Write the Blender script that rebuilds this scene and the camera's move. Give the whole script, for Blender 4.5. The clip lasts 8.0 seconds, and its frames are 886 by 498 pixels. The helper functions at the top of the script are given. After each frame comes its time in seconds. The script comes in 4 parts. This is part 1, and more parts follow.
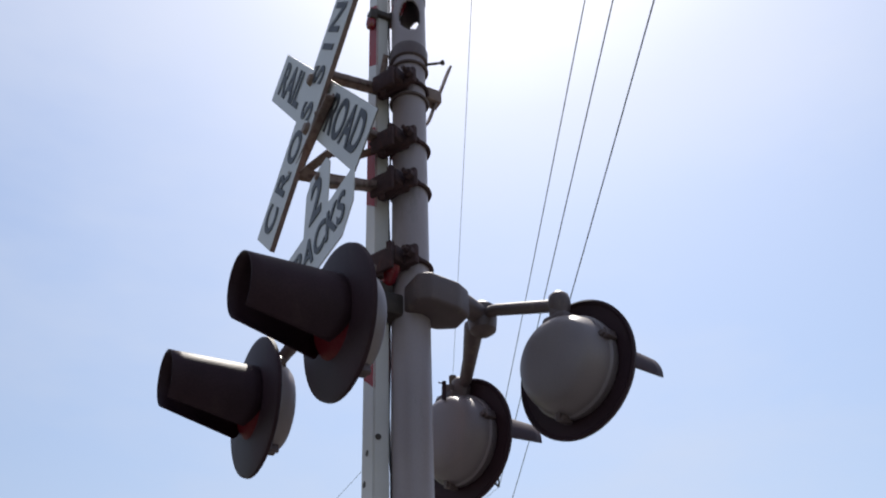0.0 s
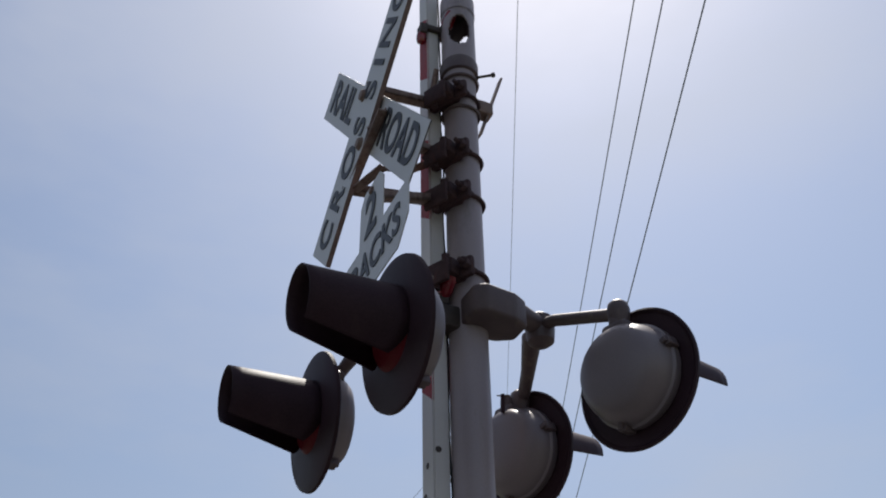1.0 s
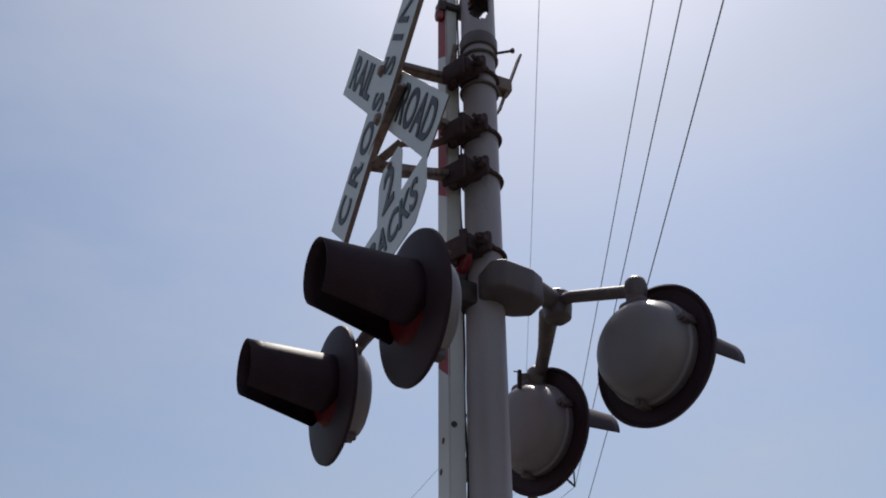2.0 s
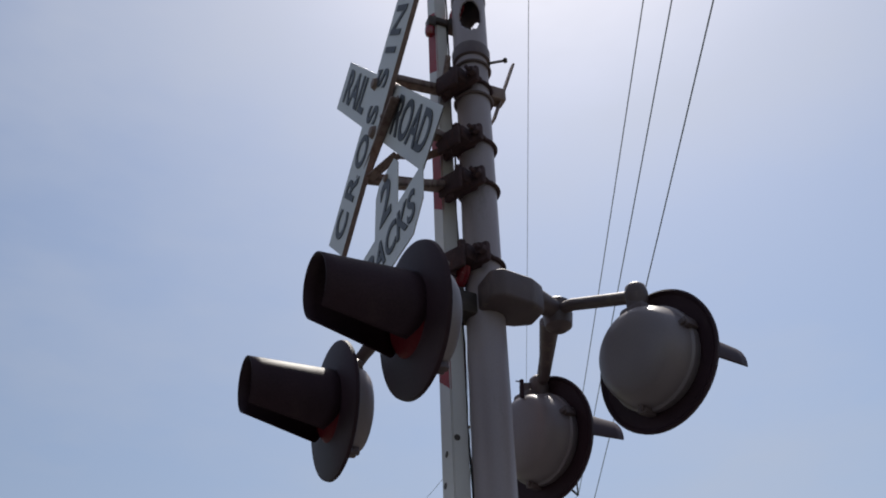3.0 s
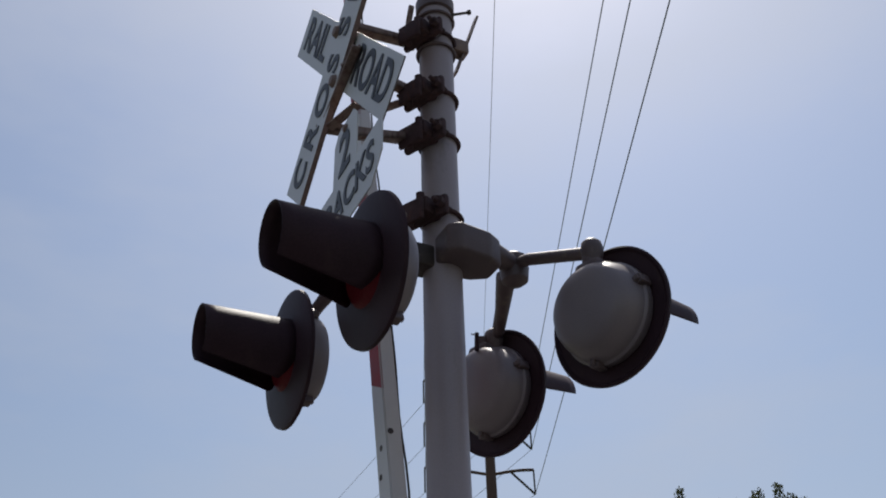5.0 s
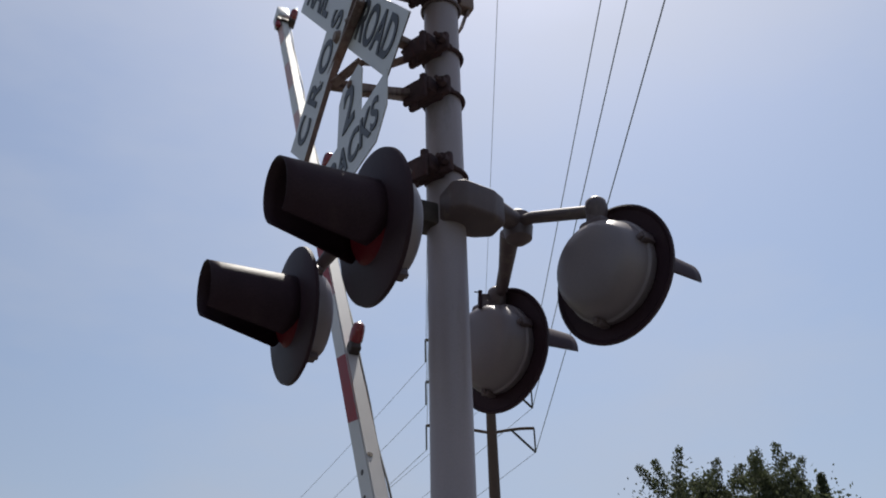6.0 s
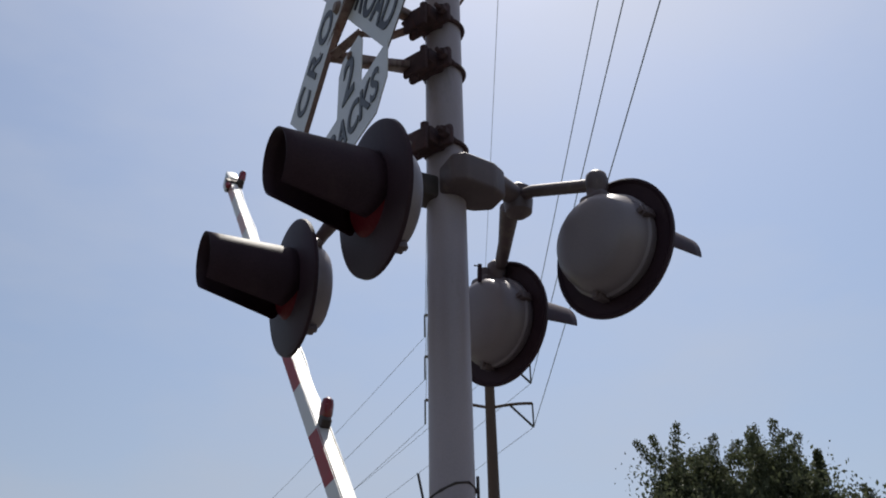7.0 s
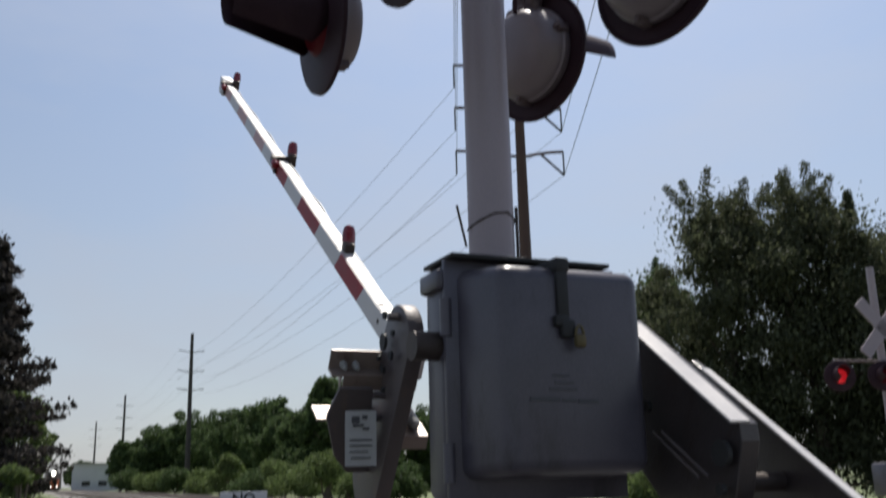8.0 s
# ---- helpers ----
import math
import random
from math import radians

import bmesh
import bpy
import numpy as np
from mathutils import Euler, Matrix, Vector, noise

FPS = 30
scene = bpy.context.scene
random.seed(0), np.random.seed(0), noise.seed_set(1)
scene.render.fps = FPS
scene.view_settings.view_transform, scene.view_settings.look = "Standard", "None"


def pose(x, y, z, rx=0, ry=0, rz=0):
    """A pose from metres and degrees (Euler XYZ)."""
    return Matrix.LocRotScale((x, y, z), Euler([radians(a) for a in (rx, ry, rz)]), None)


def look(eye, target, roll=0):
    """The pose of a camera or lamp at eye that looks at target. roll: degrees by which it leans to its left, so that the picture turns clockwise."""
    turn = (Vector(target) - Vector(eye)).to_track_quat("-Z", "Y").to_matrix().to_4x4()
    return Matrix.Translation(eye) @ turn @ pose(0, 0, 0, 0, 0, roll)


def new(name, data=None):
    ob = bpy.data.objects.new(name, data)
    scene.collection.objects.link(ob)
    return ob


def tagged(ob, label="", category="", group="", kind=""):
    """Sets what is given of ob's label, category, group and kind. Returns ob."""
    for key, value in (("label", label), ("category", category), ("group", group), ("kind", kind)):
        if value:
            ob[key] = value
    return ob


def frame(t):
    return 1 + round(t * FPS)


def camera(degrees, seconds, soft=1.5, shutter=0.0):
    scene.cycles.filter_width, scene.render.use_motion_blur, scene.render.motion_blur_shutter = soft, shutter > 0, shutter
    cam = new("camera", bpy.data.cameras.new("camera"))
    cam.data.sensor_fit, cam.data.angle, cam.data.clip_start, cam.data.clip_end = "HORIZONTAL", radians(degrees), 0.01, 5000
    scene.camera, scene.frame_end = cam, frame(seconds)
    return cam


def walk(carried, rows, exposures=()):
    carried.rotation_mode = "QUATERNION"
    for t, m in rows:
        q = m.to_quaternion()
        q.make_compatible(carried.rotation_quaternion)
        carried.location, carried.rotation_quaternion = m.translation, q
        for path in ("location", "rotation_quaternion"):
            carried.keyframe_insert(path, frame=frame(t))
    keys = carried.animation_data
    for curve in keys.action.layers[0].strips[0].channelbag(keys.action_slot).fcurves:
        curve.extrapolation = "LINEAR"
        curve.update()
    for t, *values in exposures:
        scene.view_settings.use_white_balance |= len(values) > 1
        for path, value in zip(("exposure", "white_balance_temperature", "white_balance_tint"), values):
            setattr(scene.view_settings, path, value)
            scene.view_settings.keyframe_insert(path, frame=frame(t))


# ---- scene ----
cam = camera(51.0, 8.0, soft=1.9, shutter=0.3)
PATH = [
    (0, pose(0.024, -0.078, 1.134, 124.95, 1.55, -3.69)),
    (0.5, pose(0.016, -0.070, 1.131, 127.11, 0.74, -2.46)),
    (1, pose(0.007, -0.045, 1.117, 126.29, 0.79, -0.40)),
    (1.5, pose(0.019, -0.045, 1.103, 124.99, -0.67, 0.16)),
    (3, pose(0.008, -0.032, 1.107, 125.76, 1.22, 1.14)),
    (3.5, pose(0.006, -0.036, 1.124, 127.42, 1.04, 0.61)),
    (4, pose(0.014, -0.038, 1.110, 125.28, 1.20, -1.10)),
    (4.5, pose(-0.003, -0.033, 1.107, 124.60, 1.29, -1.90)),
    (5, pose(0.018, -0.026, 1.099, 122.93, 1.48, -1.61)),
    (6.5, pose(0.009, -0.023, 1.088, 119.80, 0.98, -1.72)),
    (7, pose(0.012, -0.014, 1.086, 118.95, 0.89, -1.82)),
    (7.5, pose(0.006, -0.017, 1.083, 114.81, 1.19, -1.28)),
    (7.8, pose(-0.005, 0.030, 1.054, 108.09, 1.36, -0.08)),
    (8, pose(-0.009, 0.045, 1.045, 103.82, 1.46, 0.36)),
]
EXPOSURES = [(0.0, 0.52), (0.5, 0.18), (1.0, 0.06), (1.5, 0.03), (3.0, 0.03), (3.5, 0.05), (5.0, 0.02), (6.5, 0.1), (7.5, 0.14), (8.0, 0.24)]
walk(cam, PATH, EXPOSURES)

# ---- sky and sun ----
SUN_EL, SUN_AZ = 63.0, 12.0          # degrees above the horizon, degrees right of straight ahead
world = bpy.data.worlds.new("sky")
scene.world = world
world.use_nodes = True
wn = world.node_tree.nodes
wl = world.node_tree.links
wn.clear()
w_out = wn.new("ShaderNodeOutputWorld")
w_bg = wn.new("ShaderNodeBackground")
w_sky = wn.new("ShaderNodeTexSky")
w_sky.sky_type = 'NISHITA'
w_sky.sun_disc = False
w_sky.sun_elevation = radians(SUN_EL)
w_sky.sun_rotation = radians(SUN_AZ)
w_sky.air_density = 1.0
w_sky.dust_density = 1.0
w_sky.ozone_density = 1.5
w_hsv = wn.new("ShaderNodeHueSaturation")
w_hsv.inputs["Saturation"].default_value = 0.89
wl.new(w_sky.outputs[0], w_hsv.inputs["Color"])
# thin drifting haze
w_tc = wn.new("ShaderNodeTexCoord")
w_map = wn.new("ShaderNodeMapping")
w_map.inputs["Scale"].default_value = (1.0, 1.0, 2.6)
w_noise = wn.new("ShaderNodeTexNoise")
w_noise.inputs["Scale"].default_value = 2.2
w_noise.inputs["Detail"].default_value = 5.0
w_noise.inputs["Roughness"].default_value = 0.55
w_fac = wn.new("ShaderNodeMapRange")
w_fac.inputs["From Min"].default_value, w_fac.inputs["From Max"].default_value = 0.42, 0.80
w_fac.inputs["To Min"].default_value, w_fac.inputs["To Max"].default_value = 0.04, 0.55
w_mix = wn.new("ShaderNodeMix")
w_mix.data_type = 'RGBA'
wl.new(w_tc.outputs["Generated"], w_map.inputs["Vector"])
wl.new(w_map.outputs[0], w_noise.inputs["Vector"])
wl.new(w_noise.outputs["Fac"], w_fac.inputs["Value"])
w_sep = wn.new("ShaderNodeSeparateXYZ")
w_low = wn.new("ShaderNodeMapRange")               # the haze thickens towards the horizon
w_low.inputs["From Min"].default_value, w_low.inputs["From Max"].default_value = 0.0, 0.42
w_low.inputs["To Min"].default_value, w_low.inputs["To Max"].default_value = 0.50, 0.0
w_add = wn.new("ShaderNodeMath")
w_add.operation, w_add.use_clamp = 'ADD', True
wl.new(w_tc.outputs["Generated"], w_sep.inputs[0])
wl.new(w_sep.outputs["Z"], w_low.inputs["Value"])
wl.new(w_fac.outputs[0], w_add.inputs[0])
wl.new(w_low.outputs[0], w_add.inputs[1])
wl.new(w_add.outputs[0], w_mix.inputs[0])
wl.new(w_hsv.outputs[0], w_mix.inputs[6])
w_mix.inputs[7].default_value = (4.6, 4.85, 5.5, 1)
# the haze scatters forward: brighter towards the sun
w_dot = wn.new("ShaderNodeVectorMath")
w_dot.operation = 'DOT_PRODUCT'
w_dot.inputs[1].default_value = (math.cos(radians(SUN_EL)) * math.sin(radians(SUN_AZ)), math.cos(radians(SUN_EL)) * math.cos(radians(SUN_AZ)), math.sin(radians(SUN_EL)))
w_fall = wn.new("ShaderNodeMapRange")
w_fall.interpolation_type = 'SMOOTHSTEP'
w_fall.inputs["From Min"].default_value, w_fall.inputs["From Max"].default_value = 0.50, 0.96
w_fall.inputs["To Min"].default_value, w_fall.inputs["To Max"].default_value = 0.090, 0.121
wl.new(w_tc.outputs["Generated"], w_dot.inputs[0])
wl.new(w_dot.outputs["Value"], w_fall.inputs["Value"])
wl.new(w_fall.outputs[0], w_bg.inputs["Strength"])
wl.new(w_mix.outputs[2], w_bg.inputs["Color"])
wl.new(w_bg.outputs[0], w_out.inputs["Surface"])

sun_data = bpy.data.lights.new("sun", 'SUN')
sun_data.energy = 4.8
sun_data.angle = radians(0.6)
sun_data.color = (1.0, 0.95, 0.87)
sun = new("sun", sun_data)
_e, _a = radians(SUN_EL), radians(SUN_AZ)
sun.matrix_world = look((60 * math.cos(_e) * math.sin(_a), 60 * math.cos(_e) * math.cos(_a), 60 * math.sin(_e)), (0, 0, 0))


# ---- materials ----
def material(name, base, rough=0.5, metal=0.0, spread=0.12, scale=8.0, bump=0.1, fine=120.0, stain=None, stain_at=0.6, emit=0.0, coat=0.0, per_piece=False, spec=0.5):
    """Two scales of colour variation, an optional stain colour and fine relief."""
    m = bpy.data.materials.new(name)
    m.use_nodes = True
    n, l = m.node_tree.nodes, m.node_tree.links
    b = n["Principled BSDF"]
    b.inputs["Metallic"].default_value = metal
    b.inputs["Coat Weight"].default_value = coat
    b.inputs["Specular IOR Level"].default_value = spec
    tc = n.new("ShaderNodeTexCoord")
    big = n.new("ShaderNodeTexNoise")
    big.inputs["Scale"].default_value = scale
    big.inputs["Detail"].default_value = 6.0
    small = n.new("ShaderNodeTexNoise")
    small.inputs["Scale"].default_value = fine
    small.inputs["Detail"].default_value = 3.0
    for q in (big, small):
        l.new(tc.outputs["Object"], q.inputs["Vector"])
    ramp = n.new("ShaderNodeValToRGB")
    lo = [max(0.0, c * (1 - spread)) for c in base]
    hi = [min(1.0, c * (1 + spread)) for c in base]
    ramp.color_ramp.elements[0].position, ramp.color_ramp.elements[1].position = 0.3, 0.7
    ramp.color_ramp.elements[0].color, ramp.color_ramp.elements[1].color = (*lo, 1), (*hi, 1)
    mix = n.new("ShaderNodeMath")
    mix.operation = 'MULTIPLY_ADD'
    mix.inputs[1].default_value = 0.35
    l.new(small.outputs["Fac"], mix.inputs[0])
    half = n.new("ShaderNodeMath")
    half.operation = 'MULTIPLY'
    half.inputs[1].default_value = 0.65
    l.new(big.outputs["Fac"], half.inputs[0])
    l.new(half.outputs[0], mix.inputs[2])
    l.new(mix.outputs[0], ramp.inputs["Fac"])
    colour = ramp.outputs["Color"]
    if per_piece:
        info = n.new("ShaderNodeNewGeometry")
        hs = n.new("ShaderNodeHueSaturation")
        vr = n.new("ShaderNodeMapRange")
        vr.inputs["To Min"].default_value, vr.inputs["To Max"].default_value = 0.6, 1.5
        l.new(info.outputs["Random Per Island"], vr.inputs["Value"])
        l.new(vr.outputs[0], hs.inputs["Value"])
        l.new(colour, hs.inputs["Color"])
        colour = hs.outputs["Color"]
    if stain:
        sn = n.new("ShaderNodeTexNoise")
        sn.inputs["Scale"].default_value = scale * 1.7
        sn.inputs["Detail"].default_value = 8.0
        sn.inputs["Roughness"].default_value = 0.7
        mp = n.new("ShaderNodeMapping")
        mp.inputs["Scale"].default_value = (1.0, 1.0, 0.35)
        mp.inputs["Location"].default_value = (3.1, 7.7, 1.3)
        l.new(tc.outputs["Object"], mp.inputs["Vector"])
        l.new(mp.outputs[0], sn.inputs["Vector"])
        sr = n.new("ShaderNodeMapRange")
        sr.inputs["From Min"].default_value, sr.inputs["From Max"].default_value = stain_at, stain_at + 0.18
        l.new(sn.outputs["Fac"], sr.inputs["Value"])
        mx = n.new("ShaderNodeMix")
        mx.data_type = 'RGBA'
        mx.inputs["B"].default_value = (*stain, 1)
        for i in mx.inputs:
            if i.type == 'RGBA' and i.name == "B":
                i.default_value = (*stain, 1)
        fac = [i for i in mx.inputs if i.type == 'VALUE'][0]
        ca = [i for i in mx.inputs if i.type == 'RGBA' and i.name == "A"][0]
        l.new(sr.outputs[0], fac)
        l.new(colour, ca)
        colour = [o for o in mx.outputs if o.type == 'RGBA'][0]
    l.new(colour, b.inputs["Base Color"])
    rr = n.new("ShaderNodeMapRange")
    rr.inputs["To Min"].default_value, rr.inputs["To Max"].default_value = max(0.02, rough - 0.12), min(1.0, rough + 0.12)
    l.new(big.outputs["Fac"], rr.inputs["Value"])
    l.new(rr.outputs[0], b.inputs["Roughness"])
    if bump:
        bp = n.new("ShaderNodeBump")
        bp.inputs["Strength"].default_value = bump
        bp.inputs["Distance"].default_value = 0.004
        l.new(small.outputs["Fac"], bp.inputs["Height"])
        l.new(bp.outputs[0], b.inputs["Normal"])
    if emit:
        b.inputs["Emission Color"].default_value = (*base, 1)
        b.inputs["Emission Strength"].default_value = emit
    return m


def leaf_material(name, base, gloss=0.5):
    m = material(name, base, gloss, 0, 0.3, 1.2, 0.0, 30.0, per_piece=True, spec=0.2)
    n, l = m.node_tree.nodes, m.node_tree.links
    b = n["Principled BSDF"]
    tr = n.new("ShaderNodeBsdfTranslucent")
    mixs = n.new("ShaderNodeMixShader")
    mixs.inputs[0].default_value = 0.36
    src = b.inputs["Base Color"].links[0].from_socket
    l.new(src, tr.inputs["Color"])
    l.new(b.outputs[0], mixs.inputs[1])
    l.new(tr.outputs[0], mixs.inputs[2])
    l.new(mixs.outputs[0], n["Material Output"].inputs["Surface"])
    return m


MAST_PAINT = material("aluminium_paint_weathered", (0.310, 0.264, 0.282), 0.48, 0.15, 0.10, 3.0, 0.15, 160, stain=(0.19, 0.165, 0.16), stain_at=0.58)
CAST = material("cast_aluminium_paint", (0.105, 0.076, 0.078), 0.55, 0.15, 0.15, 14.0, 0.3, 160, stain=(0.17, 0.13, 0.11), stain_at=0.55)
RUSTY = material("rusty_galvanised_steel", (0.22, 0.16, 0.14), 0.65, 0.4, 0.3, 20.0, 0.4, 200, stain=(0.10, 0.045, 0.03), stain_at=0.5)
CLAMP = material("red_brown_clamp_rust", (0.062, 0.037, 0.040), 0.75, 0.1, 0.35, 28.0, 0.6, 180, stain=(0.10, 0.045, 0.040), stain_at=0.55, spec=0.2)
DARK_STEEL = material("dark_oxidised_clamp_steel", (0.07, 0.055, 0.05), 0.6, 0.5, 0.3, 30.0, 0.4, 220)
BLACK = material("matt_black_paint", (0.036, 0.019, 0.025), 0.55, 0.0, 0.30, 6.0, 0.15, 150, stain=(0.050, 0.030, 0.032), stain_at=0.55, spec=0.14)
HOUSING = material("silver_lamp_housing_paint", (0.185, 0.155, 0.165), 0.42, 0.1, 0.08, 5.0, 0.1, 160, stain=(0.16, 0.15, 0.15), stain_at=0.58)
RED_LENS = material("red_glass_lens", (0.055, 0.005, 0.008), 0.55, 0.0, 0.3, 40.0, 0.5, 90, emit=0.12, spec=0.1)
LIT_LENS = material("lit_red_lens", (0.8, 0.02, 0.03), 0.3, 0.0, 0.1, 40.0, 0.0, 90, emit=0.3)
ARM_LENS = material("red_plastic_lamp_lens", (0.20, 0.010, 0.018), 0.25, 0.0, 0.2, 30.0, 0.1, 90, coat=0.5)
SHEET_WHITE = material("white_sign_sheeting", (0.52, 0.52, 0.53), 0.45, 0.0, 0.05, 4.0, 0.05, 140, stain=(0.46, 0.44, 0.42), stain_at=0.62)
LETTER = material("black_sign_lettering", (0.02, 0.02, 0.022), 0.5, 0.0, 0.2, 30.0, 0.0, 100)
WOOD_EDGE = material("weathered_board_edge", (0.17, 0.115, 0.105), 0.7, 0.0, 0.3, 25.0, 0.4, 120)
ARM_WHITE = material("white_gate_arm_paint", (0.54, 0.52, 0.515), 0.45, 0.0, 0.06, 5.0, 0.08, 140, stain=(0.5, 0.47, 0.43), stain_at=0.66)
ARM_RED = material("red_reflective_stripe", (0.30, 0.040, 0.048), 0.55, 0.0, 0.2, 12.0, 0.06, 140, stain=(0.17, 0.02, 0.02), stain_at=0.6, spec=0.15)
ARM_FADED = material("faded_red_stripe", (0.48, 0.27, 0.26), 0.5, 0.0, 0.15, 12.0, 0.06, 140)
BOX_PAINT = material("grey_enamel_cabinet_paint", (0.078, 0.072, 0.088), 0.36, 0.1, 0.22, 6.0, 0.12, 150, stain=(0.045, 0.040, 0.043), stain_at=0.55)
GASKET = material("black_rubber_gasket", (0.02, 0.02, 0.02), 0.7, 0.0, 0.3, 20.0, 0.2, 120)
BRASS = material("tarnished_brass_padlock", (0.12, 0.095, 0.045), 0.55, 0.5, 0.2, 40.0, 0.2, 120)
PLATE = material("galvanised_plate", (0.095, 0.080, 0.080), 0.5, 0.2, 0.15, 8.0, 0.25, 150, stain=(0.14, 0.10, 0.08), stain_at=0.55)
# pale colour stands in for sun glint on the counterweights' top edges; rust spots too
GLINT_EDGE = material("sun_glint_edge_with_rust", (0.56, 0.53, 0.51), 0.38, 0.25, 0.12, 14.0, 0.2, 140, stain=(0.38, 0.25, 0.17), stain_at=0.64)
WEIGHT = material("worn_counterweight_iron", (0.055, 0.046, 0.046), 0.34, 0.3, 0.2, 7.0, 0.2, 140, stain=(0.045, 0.03, 0.026), stain_at=0.52, spec=0.7)
CABLE = material("black_cable_sheath", (0.015, 0.015, 0.016), 0.5, 0.0, 0.2, 20.0, 0.0, 100)
CONDUCTOR = material("grey_line_conductor", (0.16, 0.17, 0.19), 0.5, 0.5, 0.1, 2.0, 0.0, 20)
CORTEN = material("weathering_steel_pole", (0.10, 0.06, 0.05), 0.75, 0.3, 0.2, 0.8, 0.2, 30)
FAR_POLE = material("dark_timber_pole", (0.055, 0.048, 0.046), 0.8, 0.0, 0.2, 0.8, 0.2, 30)
BARK = material("bark", (0.11, 0.085, 0.065), 0.9, 0.0, 0.3, 6.0, 0.6, 40)
LEAF_A = leaf_material("willow_leaf", (0.076, 0.086, 0.048), 0.65)
LEAF_B = leaf_material("broad_leaf", (0.070, 0.105, 0.040), 0.65)
LEAF_C = leaf_material("bush_leaf", (0.115, 0.155, 0.055), 0.6)
NEEDLE = leaf_material("dark_spruce_needle", (0.045, 0.040, 0.038))
GRASS = material("summer_grass", (0.10, 0.125, 0.045), 0.9, 0.0, 0.35, 0.6, 0.6, 14, stain=(0.22, 0.20, 0.10), stain_at=0.6)
BALLAST = material("grey_ballast", (0.17, 0.155, 0.14), 0.9, 0.0, 0.35, 1.2, 0.8, 18)
ASPHALT = material("asphalt", (0.055, 0.055, 0.057), 0.85, 0.0, 0.2, 1.0, 0.5, 90)
RAIL = material("rail_steel", (0.20, 0.15, 0.12), 0.4, 0.7, 0.2, 3.0, 0.2, 40)
TIE = material("creosoted_tie", (0.07, 0.055, 0.045), 0.9, 0.0, 0.3, 4.0, 0.4, 40)
CONCRETE = material("concrete", (0.36, 0.35, 0.33), 0.85, 0.0, 0.12, 2.0, 0.4, 60)
LOCO = material("locomotive_paint", (0.12, 0.10, 0.09), 0.5, 0.1, 0.2, 1.0, 0.1, 20)
LOCO_NOSE = material("orange_locomotive_nose", (0.40, 0.12, 0.05), 0.5, 0.1, 0.2, 1.0, 0.1, 20)
HEADLAMP = material("headlamp_glow", (1.0, 0.95, 0.85), 0.3, 0.0, 0.0, 1.0, 0.0, 20, emit=14.0)
SHED = material("pale_shed_cladding", (0.45, 0.46, 0.48), 0.6, 0.0, 0.1, 0.5, 0.1, 8)
BRACKET = material("tan_weathered_steel", (0.26, 0.205, 0.175), 0.4, 0.25, 0.15, 9.0, 0.2, 150, stain=(0.12, 0.07, 0.05), stain_at=0.56)
STICKER = material("white_notice_sticker", (0.36, 0.36, 0.35), 0.45, 0.0, 0.1, 20.0, 0.0, 100)
FADED = material("faded_print", (0.06, 0.06, 0.065), 0.6, 0.0, 0.2, 20.0, 0.0, 100)


# ---- mesh helpers ----
def empty(name, m):
    ob = new(name)
    ob.matrix_world = m
    ob.empty_display_size = 0.1
    return ob


def part(name, bm, mat, parent=None, label="", smooth=True, m=None):
    """Links a bmesh as one mesh object under a thing or a part."""
    me = bpy.data.meshes.new(name)
    bm.normal_update()
    bm.to_mesh(me)
    bm.free()
    for p in me.polygons:
        p.use_smooth = smooth
    if smooth:
        me.set_sharp_from_angle(angle=radians(38))
    for q in (mat if isinstance(mat, (list, tuple)) else (mat,)):
        me.materials.append(q)
    ob = new(name, me)
    if parent is not None:
        ob.parent = parent
    if m is not None:
        ob.matrix_local = m
    if label:
        ob["label"] = label
    return ob


def box(bm, x0, x1, y0, y1, z0, z1, bev=0.0, m=None, seg=2):
    made = bmesh.ops.create_cube(bm, size=1.0)["verts"]
    for v in made:
        v.co = Vector(((x0 + x1) / 2 + v.co.x * (x1 - x0), (y0 + y1) / 2 + v.co.y * (y1 - y0), (z0 + z1) / 2 + v.co.z * (z1 - z0)))
    if bev:
        edges = list({e for v in made for e in v.link_edges})
        out = bmesh.ops.bevel(bm, geom=edges, offset=bev, segments=seg, affect='EDGES', profile=0.5)
        made = list({v for f in out["faces"] for v in f.verts} | {v for v in made if v.is_valid})
    if m is not None:
        bmesh.ops.transform(bm, matrix=m, verts=made)
    return bm


def rod_between(bm, a, b, r, r2=None, n=14, caps=True):
    a, b = Vector(a), Vector(b)
    d = b - a
    q = d.to_track_quat('Z', 'Y').to_matrix().to_4x4()
    mm = Matrix.Translation((a + b) / 2) @ q
    bmesh.ops.create_cone(bm, cap_ends=caps, segments=n, radius1=r, radius2=r if r2 is None else r2, depth=d.length, matrix=mm)
    return bm


def lathe(bm, profile, n=40, m=None, a0=0.0, a1=360.0):
    """Turns (radius, height) pairs about z; closed all round unless a sector is given."""
    full = a1 - a0 >= 360
    cols = n if full else n + 1
    grid = []
    for i in range(cols):
        a = radians(a0 + (a1 - a0) * i / n)
        grid.append([bm.verts.new((r * math.cos(a), r * math.sin(a), z)) for r, z in profile])
    for i in range(n):
        c, d = grid[i], grid[(i + 1) % cols]
        for k in range(len(profile) - 1):
            bm.faces.new((c[k], d[k], d[k + 1], c[k + 1]))
    made = [v for c in grid for v in c]
    bmesh.ops.remove_doubles(bm, verts=made, dist=1e-6)
    made = [v for v in made if v.is_valid]
    if m is not None:
        bmesh.ops.transform(bm, matrix=m, verts=made)
    return bm


